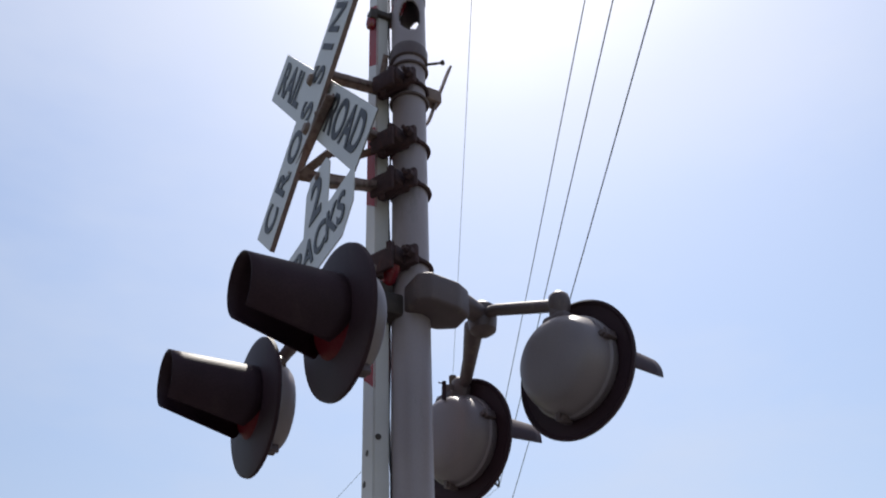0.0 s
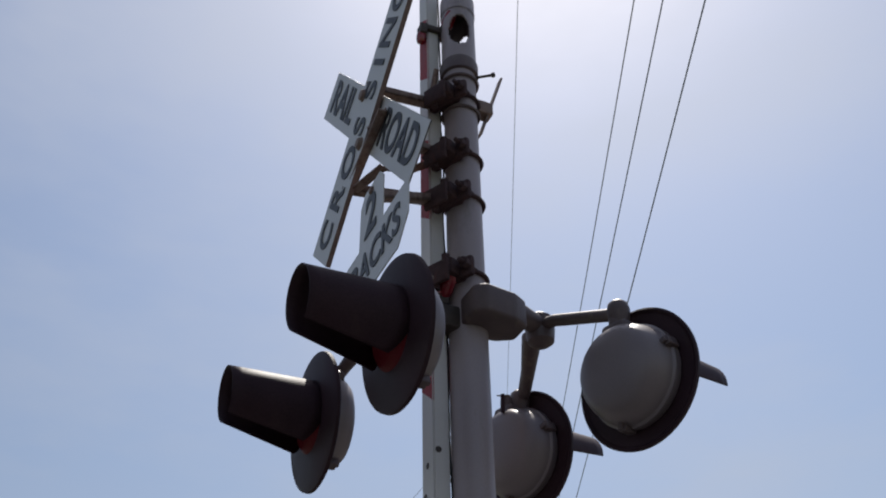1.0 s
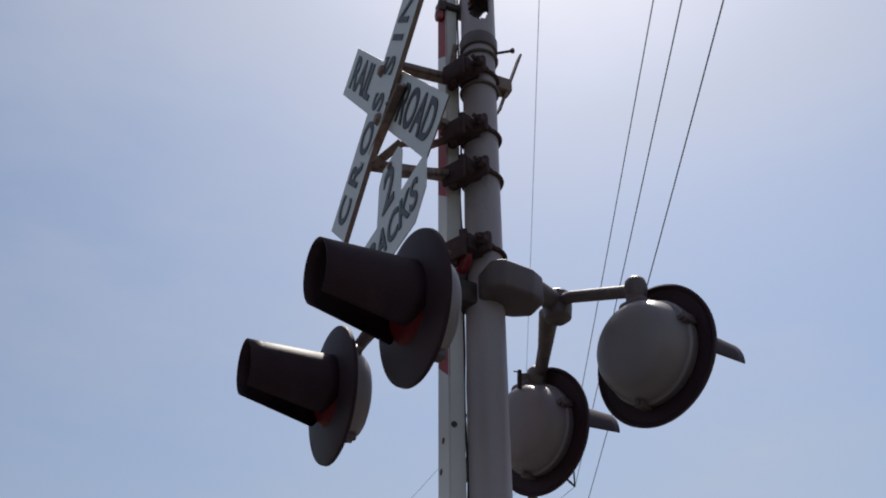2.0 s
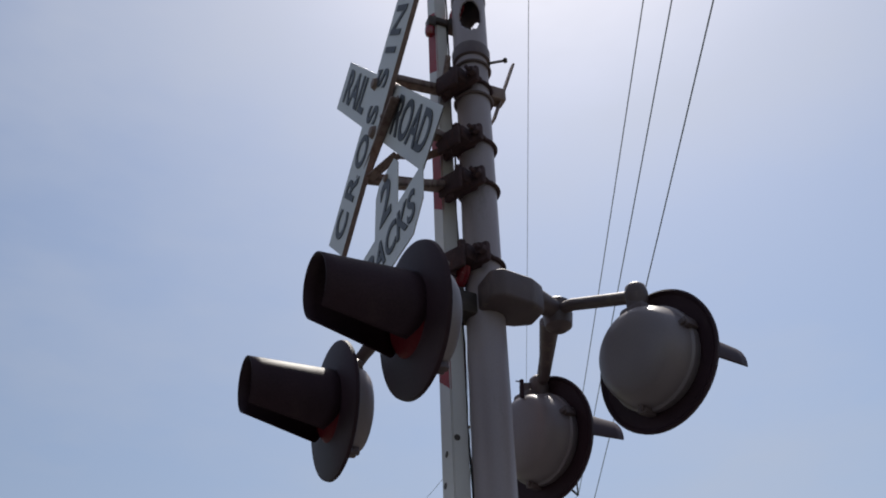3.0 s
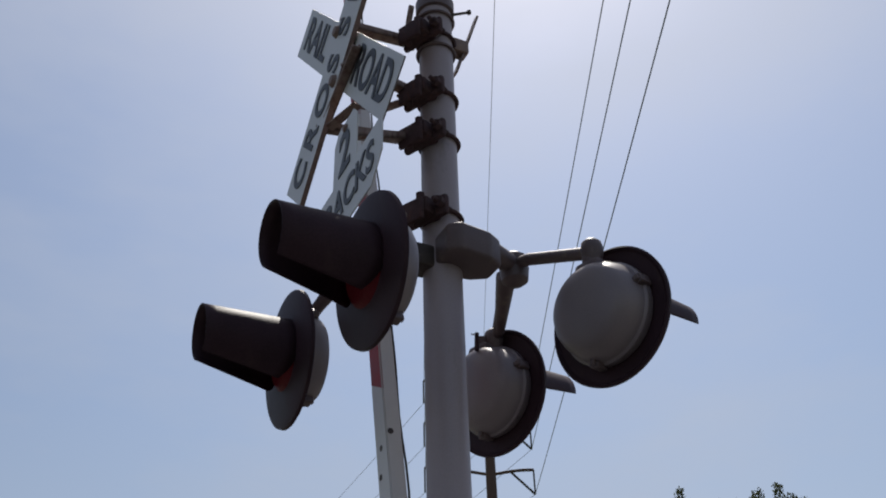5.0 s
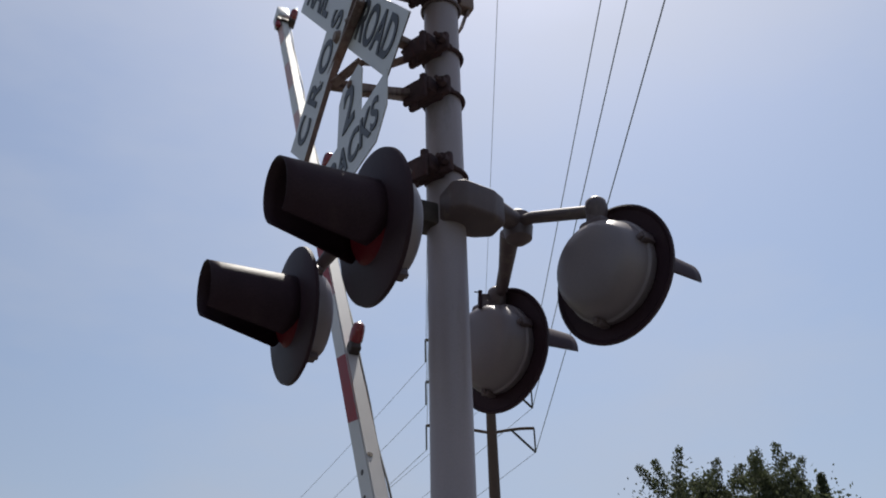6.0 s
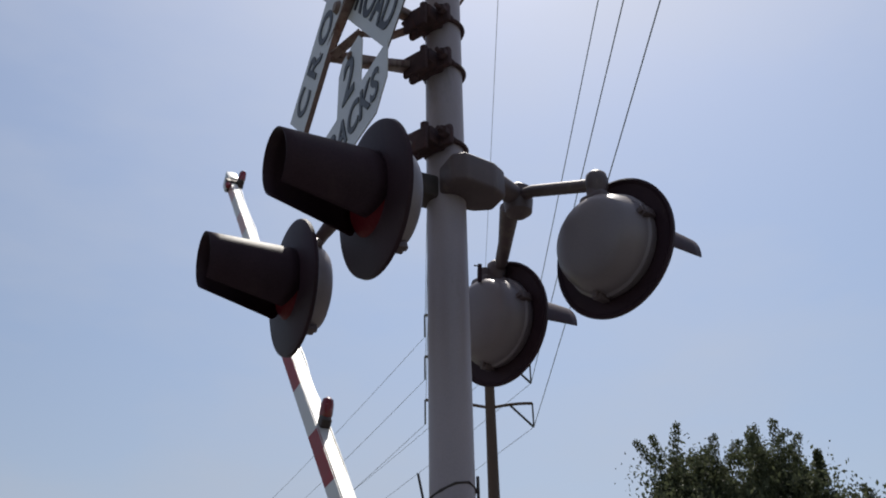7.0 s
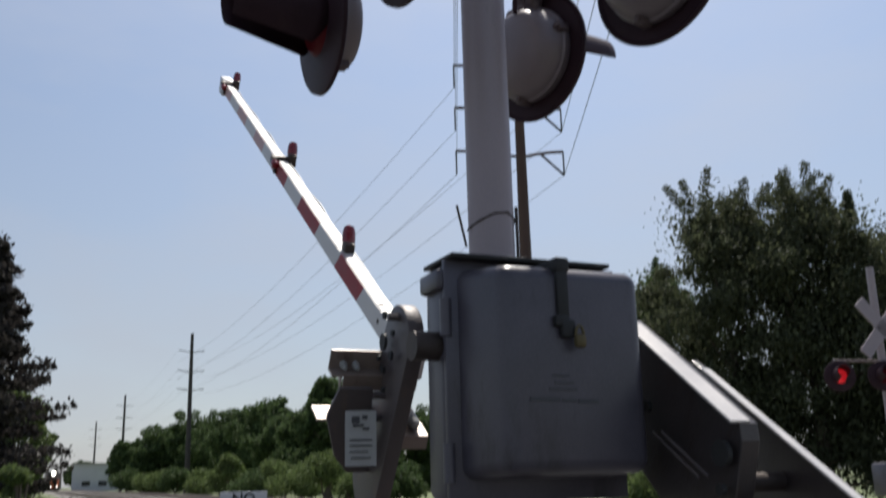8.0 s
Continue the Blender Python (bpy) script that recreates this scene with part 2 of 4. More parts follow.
def ring(bm, radius, tube, z=0.0, n=36, k=8, m=None):
    prof = [(radius + tube * math.cos(2 * math.pi * i / k), z + tube * math.sin(2 * math.pi * i / k)) for i in range(k + 1)]
    return lathe(bm, prof, n, m)


def outline(bm, pts, thick, m=None, bev=0.0):
    """A plate from its outline in the y-z plane, thick along x."""
    f = bm.faces.new([bm.verts.new((0.0, y, z)) for y, z in pts])
    ex = bmesh.ops.extrude_face_region(bm, geom=[f])
    vs = [g for g in ex["geom"] if isinstance(g, bmesh.types.BMVert)]
    bmesh.ops.translate(bm, vec=(thick, 0, 0), verts=vs)
    allv = list(f.verts) + vs
    bmesh.ops.recalc_face_normals(bm, faces=bm.faces[:])
    if bev:
        es = [e for e in bm.edges if abs(e.verts[0].co.x - e.verts[1].co.x) < 1e-6]
        bmesh.ops.bevel(bm, geom=es, offset=bev, segments=2, affect='EDGES', profile=0.5)
        allv = bm.verts[:]
    if m is not None:
        bmesh.ops.transform(bm, matrix=m, verts=allv)
    return bm


def capsule_outline(y0, z0, y1, z1, r0, r1, n=10):
    a = math.atan2(z1 - z0, y1 - y0)
    pts = [(y1 + r1 * math.cos(a - math.pi / 2 + math.pi * i / n), z1 + r1 * math.sin(a - math.pi / 2 + math.pi * i / n)) for i in range(n + 1)]
    pts += [(y0 + r0 * math.cos(a + math.pi / 2 + math.pi * i / n), z0 + r0 * math.sin(a + math.pi / 2 + math.pi * i / n)) for i in range(n + 1)]
    return pts


def tube(bm, pts, r, n=8):
    """A round bar or cable along points."""
    pts = [Vector(p) for p in pts]
    rows = []
    for i, p in enumerate(pts):
        d = (pts[min(i + 1, len(pts) - 1)] - pts[max(i - 1, 0)]).normalized()
        q = d.to_track_quat('Z', 'Y')
        rows.append([bm.verts.new(p + q @ Vector((r * math.cos(2 * math.pi * k / n), r * math.sin(2 * math.pi * k / n), 0))) for k in range(n)])
    for a, b in zip(rows, rows[1:]):
        for k in range(n):
            bm.faces.new((a[k], a[(k + 1) % n], b[(k + 1) % n], b[k]))
    bm.faces.new(rows[0][::-1])
    bm.faces.new(rows[-1])
    return bm


def letters(name, text, size, mat, parent, m, wide=1.0, thick=0.0015, label=""):
    """Lettering in the built-in font as a mesh; it stands in the local x-y plane, centred."""
    cu = bpy.data.curves.new(name, 'FONT')
    cu.body, cu.size, cu.extrude, cu.offset = text, size, thick, size * 0.020
    cu.align_x, cu.align_y = 'CENTER', 'CENTER'
    tmp = bpy.data.objects.new(name, cu)
    scene.collection.objects.link(tmp)
    bpy.context.view_layer.update()
    me = bpy.data.meshes.new_from_object(tmp.evaluated_get(bpy.context.evaluated_depsgraph_get()))
    bpy.data.objects.remove(tmp)
    me.transform(Matrix.Diagonal((wide, 1, 1, 1)))
    me.materials.clear()
    me.materials.append(mat)
    ob = new(name, me)
    ob.parent = parent
    ob.matrix_local = m
    if label:
        ob["label"] = label
    return ob


# ---- ground ----
MX, MY = 0.141, 2.807              # the mast's foot
HEAD = 24.0                        # the tracks' heading, degrees left of straight ahead
SITE = pose(MX, MY, 0, 0, 0, HEAD)  # x across the tracks, y along them


def ground():
    bm = bmesh.new()
    n = 40
    grid = {}
    for i in range(n + 1):
        for j in range(n + 1):
            u, v = (i / n * 2 - 1), (j / n * 2 - 1)
            x, y = 1500 * u * abs(u) ** 1.6, 1500 * v * abs(v) ** 1.6
            z = 0.12 * noise.noise(Vector((x * 0.05, y * 0.05, 0))) if math.hypot(x, y) > 8 else 0.0
            grid[i, j] = bm.verts.new((x, y, z - 0.05))
    for i in range(n):
        for j in range(n):
            bm.faces.new((grid[i, j], grid[i + 1, j], grid[i + 1, j + 1], grid[i, j + 1]))
    g = part("ground", bm, GRASS)
    tagged(g, "mown and rough summer grass beside the railway", "ground", kind="structure")


def track(x, name):
    """One line of ballast, ties and rails along the tracks' heading."""
    bm = bmesh.new()
    prof = [(-2.2, 0.0), (-1.5, 0.28), (1.5, 0.28), (2.2, 0.0)]
    a = [bm.verts.new((x + u, -60, w - 0.1)) for u, w in prof]
    b = [bm.verts.new((x + u, 900, w - 0.1)) for u, w in prof]
    for k in range(3):
        bm.faces.new((a[k], a[k + 1], b[k + 1], b[k]))
    bed = part(name, bm, BALLAST, m=None, smooth=False)
    bed.matrix_world = SITE
    tagged(bed, "grey stone ballast bed of a railway track", "track", kind="structure")
    for s in (-0.75, 0.75):
        bm = bmesh.new()
        box(bm, x + s - 0.035, x + s + 0.035, -60, 900, 0.3, 0.34)
        box(bm, x + s - 0.012, x + s + 0.012, -60, 900, 0.2, 0.3)
        part("rail", bm, RAIL, bed, smooth=False)
    bm = bmesh.new()
    for i in range(280):
        box(bm, x - 1.3, x + 1.3, 9 + i * 0.55, 9.22 + i * 0.55, 0.14, 0.2)
    ties = part("ties", bm, TIE, bed, smooth=False)
    ties["kind"] = "stuff"


def road():
    """Asphalt road across the tracks and a dark apron round the signal, added unseen to cut bounce light."""
    # the apron lies out of view; it keeps light off the undersides
    for name, x0, x1, y0, y1, z, mat, label in (("road", -60, 80, 0.9, 8.4, 0.0, ASPHALT, "worn asphalt road across the tracks"), ("apron", -60, 80, -14, 0.9, -0.02, ASPHALT, "unseen dark asphalt apron added round the signal mast to cut bounce light")):
        bm = bmesh.new()
        n = 40
        a = [bm.verts.new((x0 + (x1 - x0) * k / n, y0, z)) for k in range(n + 1)]
        b = [bm.verts.new((x0 + (x1 - x0) * k / n, y1, z)) for k in range(n + 1)]
        c = [bm.verts.new((v.co.x, y0, z - 0.3)) for v in a]
        d = [bm.verts.new((v.co.x, y1, z - 0.3)) for v in b]
        for k in range(n):
            bm.faces.new((a[k], a[k + 1], b[k + 1], b[k]))
            bm.faces.new((c[k], c[k + 1], a[k + 1], a[k]))
            bm.faces.new((b[k], b[k + 1], d[k + 1], d[k]))
        g = part(name, bm, mat, smooth=False)
        g.matrix_world = SITE
        tagged(g, label, name, kind="structure")


ground()
road()
track(4.5, "track_1")
track(8.9, "track_2")


# ---- crossing signal ----
def clamp(root, z, reach=0.13):
    """A round band with a bolted bracket beside the mast."""
    bm = bmesh.new()
    ring(bm, 0.078, 0.009, z)
    c = part("clamp_band", bm, CLAMP, root)
    bm = bmesh.new()
    box(bm, -reach, -0.055, -0.05, 0.05, z - 0.045, z + 0.025, 0.014)
    box(bm, -0.100, -0.072, -0.100, 0.100, z - 0.050, z + 0.036, 0.012)
    box(bm, -reach - 0.014, -reach + 0.004, -0.040, 0.070, z - 0.080, z + 0.012, 0.006)
    for y in (-0.082, 0.082):
        rod_between(bm, (-0.05, y, z - 0.01), (-reach, y, z - 0.01), 0.009, n=8)
        rod_between(bm, (-0.125, y, z - 0.01), (-0.103, y, z - 0.01), 0.021, n=6)
        rod_between(bm, (-0.070, y * 0.5, z + 0.03), (-0.070, y * 0.5, z + 0.055), 0.015, n=6)
    rod_between(bm, (-reach + 0.03, 0.0, z + 0.02), (-reach + 0.03, 0.0, z + 0.062), 0.017, n=6)
    rod_between(bm, (-reach + 0.01, 0.03, z - 0.09), (-reach + 0.01, 0.03, z - 0.03), 0.014, n=6)
    bmesh.ops.transform(bm, matrix=pose(0, 0, 0, 0, 0, 26), verts=bm.verts[:])
    part("clamp_bracket", bm, CLAMP, root, "red-brown rusted clamp bracket with bolts")
    return c


def flasher(root, x, y, z, facing, tilt=0.0, turn=0.0, lens=RED_LENS, wrap=154.0, reach=0.298, size=0.254, deep=1.0):
    """One flashing light: black background disc, tapered hood, red lens, silver housing. It faces +x (facing 1) or -x."""
    m = pose(x, y, z, 0, tilt, (0 if facing > 0 else 180) + turn)
    face = pose(0, 0, 0, 0, 90, 0)                 # local z of the turned shapes becomes the facing
    bm = bmesh.new()
    lathe(bm, [(0.10, 0.012), (size - 0.019, 0.006), (size - 0.002, 0.0), (size, -0.012), (size - 0.007, -0.016), (size - 0.019, -0.006), (0.10, -0.002), (0.10, 0.012)], 64, face)
    disc = part("background_disc", bm, BLACK, root, "round matt black background disc", m=m)
    # hood: long over the top, cut away below
    bm = bmesh.new()
    n = 56
    rows = []
    for i in range(n + 1):
        a = radians(-wrap + 2 * wrap * i / n)            # 0 is the top
        k = math.cos(a)
        length = reach - 0.004 * (1 - k) / 2
        back = 0.004 + (0.05 * ((abs(math.degrees(a)) - 110) / 44) ** 1.5 if abs(math.degrees(a)) > 110 else 0.0)
        col = []
        for j in range(9):
            t = j / 8
            r = 0.129 - 0.031 * t
            col.append(bm.verts.new((back + (length - back) * t, r * math.sin(a), r * math.cos(a) + 0.012 + 0.054 * t)))
        rows.append(col)
    for i in range(n):
        for j in range(8):
            bm.faces.new((rows[i][j], rows[i][j + 1], rows[i + 1][j + 1], rows[i + 1][j]))
    hood = part("hood", bm, BLACK, disc)
    so = hood.modifiers.new("sheet", 'SOLIDIFY')
    so.thickness = 0.004
    bm = bmesh.new()
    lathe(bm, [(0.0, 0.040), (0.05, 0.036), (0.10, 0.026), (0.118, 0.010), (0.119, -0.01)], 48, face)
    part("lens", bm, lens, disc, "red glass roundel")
    # rounded housing behind, with a rim, clips and a visor ring
    bm = bmesh.new()
    lathe(bm, [(r, z * deep) for r, z in ((0.176, -0.004), (0.180, -0.012), (0.180, -0.035), (0.172, -0.042), (0.170, -0.055), (0.164, -0.085), (0.152, -0.115), (0.140, -0.130), (0.120, -0.140), (0.085, -0.149), (0.04, -0.154), (0.0, -0.155))], 56, face)
    h = part("housing", bm, HOUSING, disc, "silver-painted domed lamp housing")
    for a in (75, 195, 315):
        bm = bmesh.new()
        box(bm, -0.065, -0.012, -0.018, 0.018, 0.168, 0.192, 0.005)
        box(bm, -0.075, -0.058, -0.009, 0.009, 0.150, 0.186, 0.003)
        bmesh.ops.transform(bm, matrix=pose(0, 0, 0, a, 0, 0), verts=bm.verts[:])
        part("clip", bm, CAST, h)
    bm = bmesh.new()                                # raised neck on top that takes the hanger
    box(bm, -0.105, -0.02, -0.052, 0.052, 0.12, 0.182, 0.018)
    rod_between(bm, (-0.07, 0, 0.17), (-0.07, 0, 0.215), 0.030, 0.027, 16)
    part("neck", bm, CAST, h)
    return disc


def cross_arm(root, side, x, z, lamps):
    """Junction box on the mast, hub and two hanger arms that end in ball joints over the lamps."""
    bm = bmesh.new()                                # flattened eight-sided junction box
    x0, x1 = -0.050, 0.175
    pts = [(x0, -0.075), (x0 + 0.04, -0.105), (x1 - 0.06, -0.085), (x1, -0.05), (x1, 0.05), (x1 - 0.06, 0.085), (x0 + 0.04, 0.105), (x0, 0.075)]
    lo = [bm.verts.new((side * a, b - 0.075, z - 0.105)) for a, b in pts]
    hi = [bm.verts.new((side * a, b - 0.075, z + 0.012)) for a, b in pts]
    k = len(pts)
    for i in range(k):
        bm.faces.new((lo[i], lo[(i + 1) % k], hi[(i + 1) % k], hi[i]))
    bm.faces.new(lo[::-1])
    bm.faces.new(hi)
    bmesh.ops.recalc_face_normals(bm, faces=bm.faces[:])
    bmesh.ops.bevel(bm, geom=bm.edges[:], offset=0.014, segments=3, affect='EDGES', profile=0.5)
    if side < 0:                                    # plain clamp arm on this side
        bm.free()
        bm = bmesh.new()
        box(bm, -0.19, -0.05, -0.05, 0.05, z - 0.05, z + 0.04, 0.012)
    part("junction_box", bm, CAST if side > 0 else DARK_STEEL, root, "cast junction box with rounded corners" if side > 0 else "dark clamp block")
    bm = bmesh.new()
    rod_between(bm, (side * 0.17, -0.06, z - 0.005), (side * (x + 0.01), 0, z - 0.005), 0.042, 0.036, 20)
    lathe(bm, [(0.0, 0.07), (0.03, 0.066), (0.05, 0.05), (0.056, 0.0), (0.05, -0.05), (0.03, -0.066), (0.0, -0.07)], 24, pose(side * x, 0, z - 0.015))
    part("hub", bm, CAST, root)
    for y, lz, lx in lamps:
        s = 1 if y > 0 else -1
        bm = bmesh.new()
        tube(bm, [(side * x, 0, z - 0.012), (side * x, s * 0.05, z - 0.012), (side * (x + 0.01), s * 0.09, z - 0.02), (side * lx, y - s * 0.03, z - 0.125), (side * lx, y, z - 0.135)], 0.023, 12)
        if s > 0:                                   # flat tapered strap of the far lamp
            rod_between(bm, (side * x, s * 0.06, z - 0.01), (side * lx, y - s * 0.05, z - 0.125), 0.040, 0.020, 12)
        part("hanger_arm", bm, CAST, root)
        bm = bmesh.new()
        lathe(bm, [(0.0, 0.044), (0.020, 0.040), (0.035, 0.026), (0.040, 0.0), (0.037, -0.024), (0.029, -0.045), (0.027, -0.075)], 24, pose(side * lx, y, z - 0.13))
        part("ball_joint", bm, CAST, root)


def crossing_signal():
    root = empty("crossing_signal", SITE)
    tagged(root, "silver-painted railroad crossing mast with crossbuck and four flashing lights", "signal")
    bm = bmesh.new()
    lathe(bm, [(0.0707, 0.0), (0.0707, 4.20), (0.0, 4.20)], 56)
    part("mast", bm, MAST_PAINT, root, "weathered aluminium-painted tubular steel mast")
    bm = bmesh.new()
    box(bm, -0.22, 0.22, -0.22, 0.22, -0.06, 0.03, 0.01)
    for x in (-0.17, 0.17):
        for y in (-0.17, 0.17):
            rod_between(bm, (x, y, 0.02), (x, y, 0.09), 0.016, n=8)
    part("base_flange", bm, CAST, root)
    # hollow head with an oval hand hole that goes through
    bm = bmesh.new()
    n, rows = 64, 44
    z0, z1, rad = 4.165, 4.60, 0.0765
    view = math.atan2(-2.5, -1.27)
    cols = []
    for i in range(n):
        a = 2 * math.pi * i / n
        cols.append([bm.verts.new((rad * math.cos(a), rad * math.sin(a), z0 + (z1 - z0) * j / rows)) for j in range(rows + 1)])

    def open_at(a, z):
        d = (a - view + math.pi) % (2 * math.pi) - math.pi
        if ((d - 0.10) * rad / 0.053) ** 2 + ((z - 4.385) / 0.098) ** 2 < 1:
            return True
        d = (a - view - math.pi + 0.45 + math.pi) % (2 * math.pi) - math.pi
        return (d * rad / 0.030) ** 2 + ((z - 4.43) / 0.060) ** 2 < 1
    for i in range(n):
        for j in range(rows):
            if not open_at(2 * math.pi * (i + 0.5) / n, z0 + (z1 - z0) * (j + 0.5) / rows):
                bm.faces.new((cols[i][j], cols[(i + 1) % n][j], cols[(i + 1) % n][j + 1], cols[i][j + 1]))
    head = part("mast_head", bm, MAST_PAINT, root, "hollow mast head with an open oval hand hole")
    so = head.modifiers.new("wall", 'SOLIDIFY')
    so.thickness, so.offset = 0.006, -1
    bm = bmesh.new()
    lathe(bm, [(0.080, 4.535), (0.080, 4.63), (0.074, 4.655), (0.05, 4.672), (0.0, 4.68)], 48)
    part("mast_cap", bm, MAST_PAINT, root)
    bm = bmesh.new()
    lathe(bm, [(0.071, 4.135), (0.083, 4.14), (0.084, 4.20), (0.078, 4.215)], 48)
    part("head_collar", bm, CAST, root)
    # bands and brackets
    for z in (3.965, 3.635, 3.415, 3.055):
        clamp(root, z, 0.15)
    for z in (4.09, 3.90):
        bm = bmesh.new()
        ring(bm, 0.078, 0.007, z)
        part("clamp_band", bm, CAST, root)
    bm = bmesh.new()
    rod_between(bm, (0.05, -0.06, 4.11), (0.125, -0.085, 4.135), 0.006, n=8)
    rod_between(bm, (0.118, -0.083, 4.132), (0.128, -0.086, 4.136), 0.012, n=6)
    part("band_bolt", bm, DARK_STEEL, root)
    bm = bmesh.new()                                # flat strap that stands off the mast
    outline(bm, [(-0.02, 0.0), (0.02, 0.0), (0.02, 0.40), (0.01, 0.415), (-0.01, 0.415), (-0.02, 0.40)], 0.008, pose(0.083, 0.0, 3.83, 0, 17, 0))
    part("strap", bm, RUSTY, root, "bent flat steel strap")
    bm = bmesh.new()
    box(bm, 0.07, 0.145, -0.03, 0.03, 3.95, 4.02, 0.008)
    part("strap_block", bm, RUSTY, root)
    # arms that carry the signs
    for a, b, w in (((-0.10, 0.03, 3.955), (-0.44, -0.03, 3.86), 0.022), ((-0.10, 0.0, 3.40), (-0.44, 0.19, 3.50), 0.020), ((-0.10, 0.0, 3.64), (-0.44, -0.10, 3.60), 0.020), ((-0.10, 0.0, 3.41), (-0.41, -0.115, 3.24), 0.020), ((-0.12, 0.05, 3.97), (-0.12, -0.02, 4.13), 0.012), ((-0.425, 0.24, 3.44), (-0.425, -0.20, 3.60), 0.018)):
        bm = bmesh.new()
        d = Vector(b) - Vector(a)
        mm = Matrix.Translation(a) @ d.to_track_quat('Z', 'Y').to_matrix().to_4x4()
        box(bm, -w, w, -0.006, 0.006, 0, d.length, 0.002, mm)
        box(bm, w - 0.008, w, -0.006, 0.026, 0, d.length, 0.002, mm)
        part("sign_arm", bm, RUSTY, root, "rusty steel angle arm")
    # bent strap between the signs
    bm = bmesh.new()
    way = [Vector(p) for p in ((-0.42, 0.076, 3.43), (-0.36, -0.028, 3.47), (-0.20, 0.076, 3.60), (-0.10, 0.0, 3.63))]
    for a, b in zip(way, way[1:]):
        mm = Matrix.Translation(a) @ (b - a).to_track_quat('Z', 'Y').to_matrix().to_4x4()
        box(bm, -0.020, 0.020, -0.004, 0.004, -0.01, (b - a).length + 0.01, 0.002, mm)
    part("sign_strap", bm, RUSTY, root, "bent galvanised strap behind the signs")
    # signs: they face -x
    facing = Matrix(((0, 0, -1, 0), (-1, 0, 0, 0), (0, 1, 0, 0), (0, 0, 0, 1)))    # text x -> -y, text y -> z, text normal -> -x
    c = Vector((0, -0.010, 3.719))
    spots = (-0.49, -0.341, -0.185, -0.034, 0.116, 0.231, 0.352, 0.50)
    for name, text, tilt, l0, l1, xf, size, wide in (("railroad_board", ("RAIL", "ROAD"), -50.2, -0.741, 0.685, -0.412, 0.215, 0.92), ("crossing_board", ("CROSSING",), 45.9, -0.597, 0.62, -0.440, 0.182, 1.0)):
        m = Matrix.Translation((xf, c.y, c.z)) @ pose(0, 0, 0, 0, 0, 2.9) @ facing @ pose(0, 0, 0, 0.7, 0, 0) @ pose(0, 0, 0, 0, 0, tilt)
        bm = bmesh.new()
        box(bm, l0, l1, -0.114, 0.114, -0.021 if len(text) == 1 else -0.006, 0.0, 0.002)
        bd = part(name, bm, [SHEET_WHITE, WOOD_EDGE if len(text) == 1 else PLATE], root, "white reflective crossbuck board with black letters", smooth=False, m=m)
        for p in bd.data.polygons:
            if p.normal.z < 0.5:
                p.material_index = 1
        if len(text) == 2:
            letters("lettering", text[0], size, LETTER, bd, pose(-0.475, 0, 0.002), wide * 1.02)
            letters("lettering", text[1], size, LETTER, bd, pose(0.415, 0, 0.002), wide * 0.80)
        else:
            for ch, u in zip(text[0], spots):
                letters("letter", ch, size, LETTER, bd, pose(u, 0, 0.002), wide)
            for u, v in ((-0.10, -0.075), (0.09, 0.085)):
                bm = bmesh.new()
                lathe(bm, [(0.0, 0.018), (0.020, 0.016), (0.028, 0.0)], 12, pose(u, v, 0))
                part("bolt", bm, RUSTY, bd)
    m = Matrix.Translation((-0.425, -0.115, 2.955)) @ facing
    bm = bmesh.new()
    w, h, cc = 0.343, 0.114, 0.085
    pts = [(-w + cc, -h), (w - cc, -h), (w, -h + cc), (w, h), (0.114, h), (0.114, h + 0.19), (0.075, h + 0.235), (-0.075, h + 0.235), (-0.114, h + 0.19), (-0.114, h), (-w, h), (-w, -h + cc)]
    f = bm.faces.new([bm.verts.new((a, b, 0)) for a, b in pts])
    ex = bmesh.ops.extrude_face_region(bm, geom=[f])
    bmesh.ops.translate(bm, vec=(0, 0, -0.004), verts=[g for g in ex["geom"] if isinstance(g, bmesh.types.BMVert)])
    bmesh.ops.recalc_face_normals(bm, faces=bm.faces[:])
    plaque = part("track_count_sign", bm, SHEET_WHITE, root, "white inverted-T sign that reads 2 TRACKS", smooth=False, m=m)
    letters("number", "2", 0.25, LETTER, plaque, pose(0, 0.205, 0.002), 0.95)
    letters("lettering", "TRACKS", 0.165, LETTER, plaque, pose(0, 0.0, 0.002), 0.92)
    bm = bmesh.new()
    lathe(bm, [(0.0, 0.012), (0.012, 0.01), (0.018, 0.0)], 12, pose(0, 0.315, 0))
    part("bolt", bm, RUSTY, plaque)
    # lights
    cross_arm(root, 1, 0.30, 2.935, ((-0.375, 2.57, 0.385), (0.335, 2.59, 0.385)))
    cross_arm(root, -1, 0.30, 2.87, ((-0.40, 2.49, 0.375), (0.36, 2.54, 0.375)))
    flasher(root, 0.446, -0.350, 2.573, 1, -0.3, 15.3, wrap=98.0, reach=0.37, size=0.246)
    flasher(root, 0.415, 0.378, 2.595, 1, -2.4, 17.2, wrap=98.0, reach=0.37, size=0.253)
    flasher(root, -0.434, -0.384, 2.523, -1, 5.6, 3.0, size=0.238, deep=0.72)
    flasher(root, -0.448, 0.348, 2.566, -1, 4.7, 1.3, size=0.248, reach=0.315, deep=0.80)
    bm = bmesh.new()
    rod_between(bm, (0.288, 0.30, 2.72), (0.291, 0.30, 2.795), 0.009, n=8)
    rod_between(bm, (0.266, 0.30, 2.786), (0.292, 0.30, 2.788), 0.003, n=6)
    part("clamp_pin", bm, BLACK, root)
    # wire tie just above the mechanism
    bm = bmesh.new()
    tube(bm, [(0.073 * math.cos(a / 10 * 6.283), 0.073 * math.sin(a / 10 * 6.283), 1.80 + 0.02 * math.sin(a)) for a in range(11)], 0.004, 6)
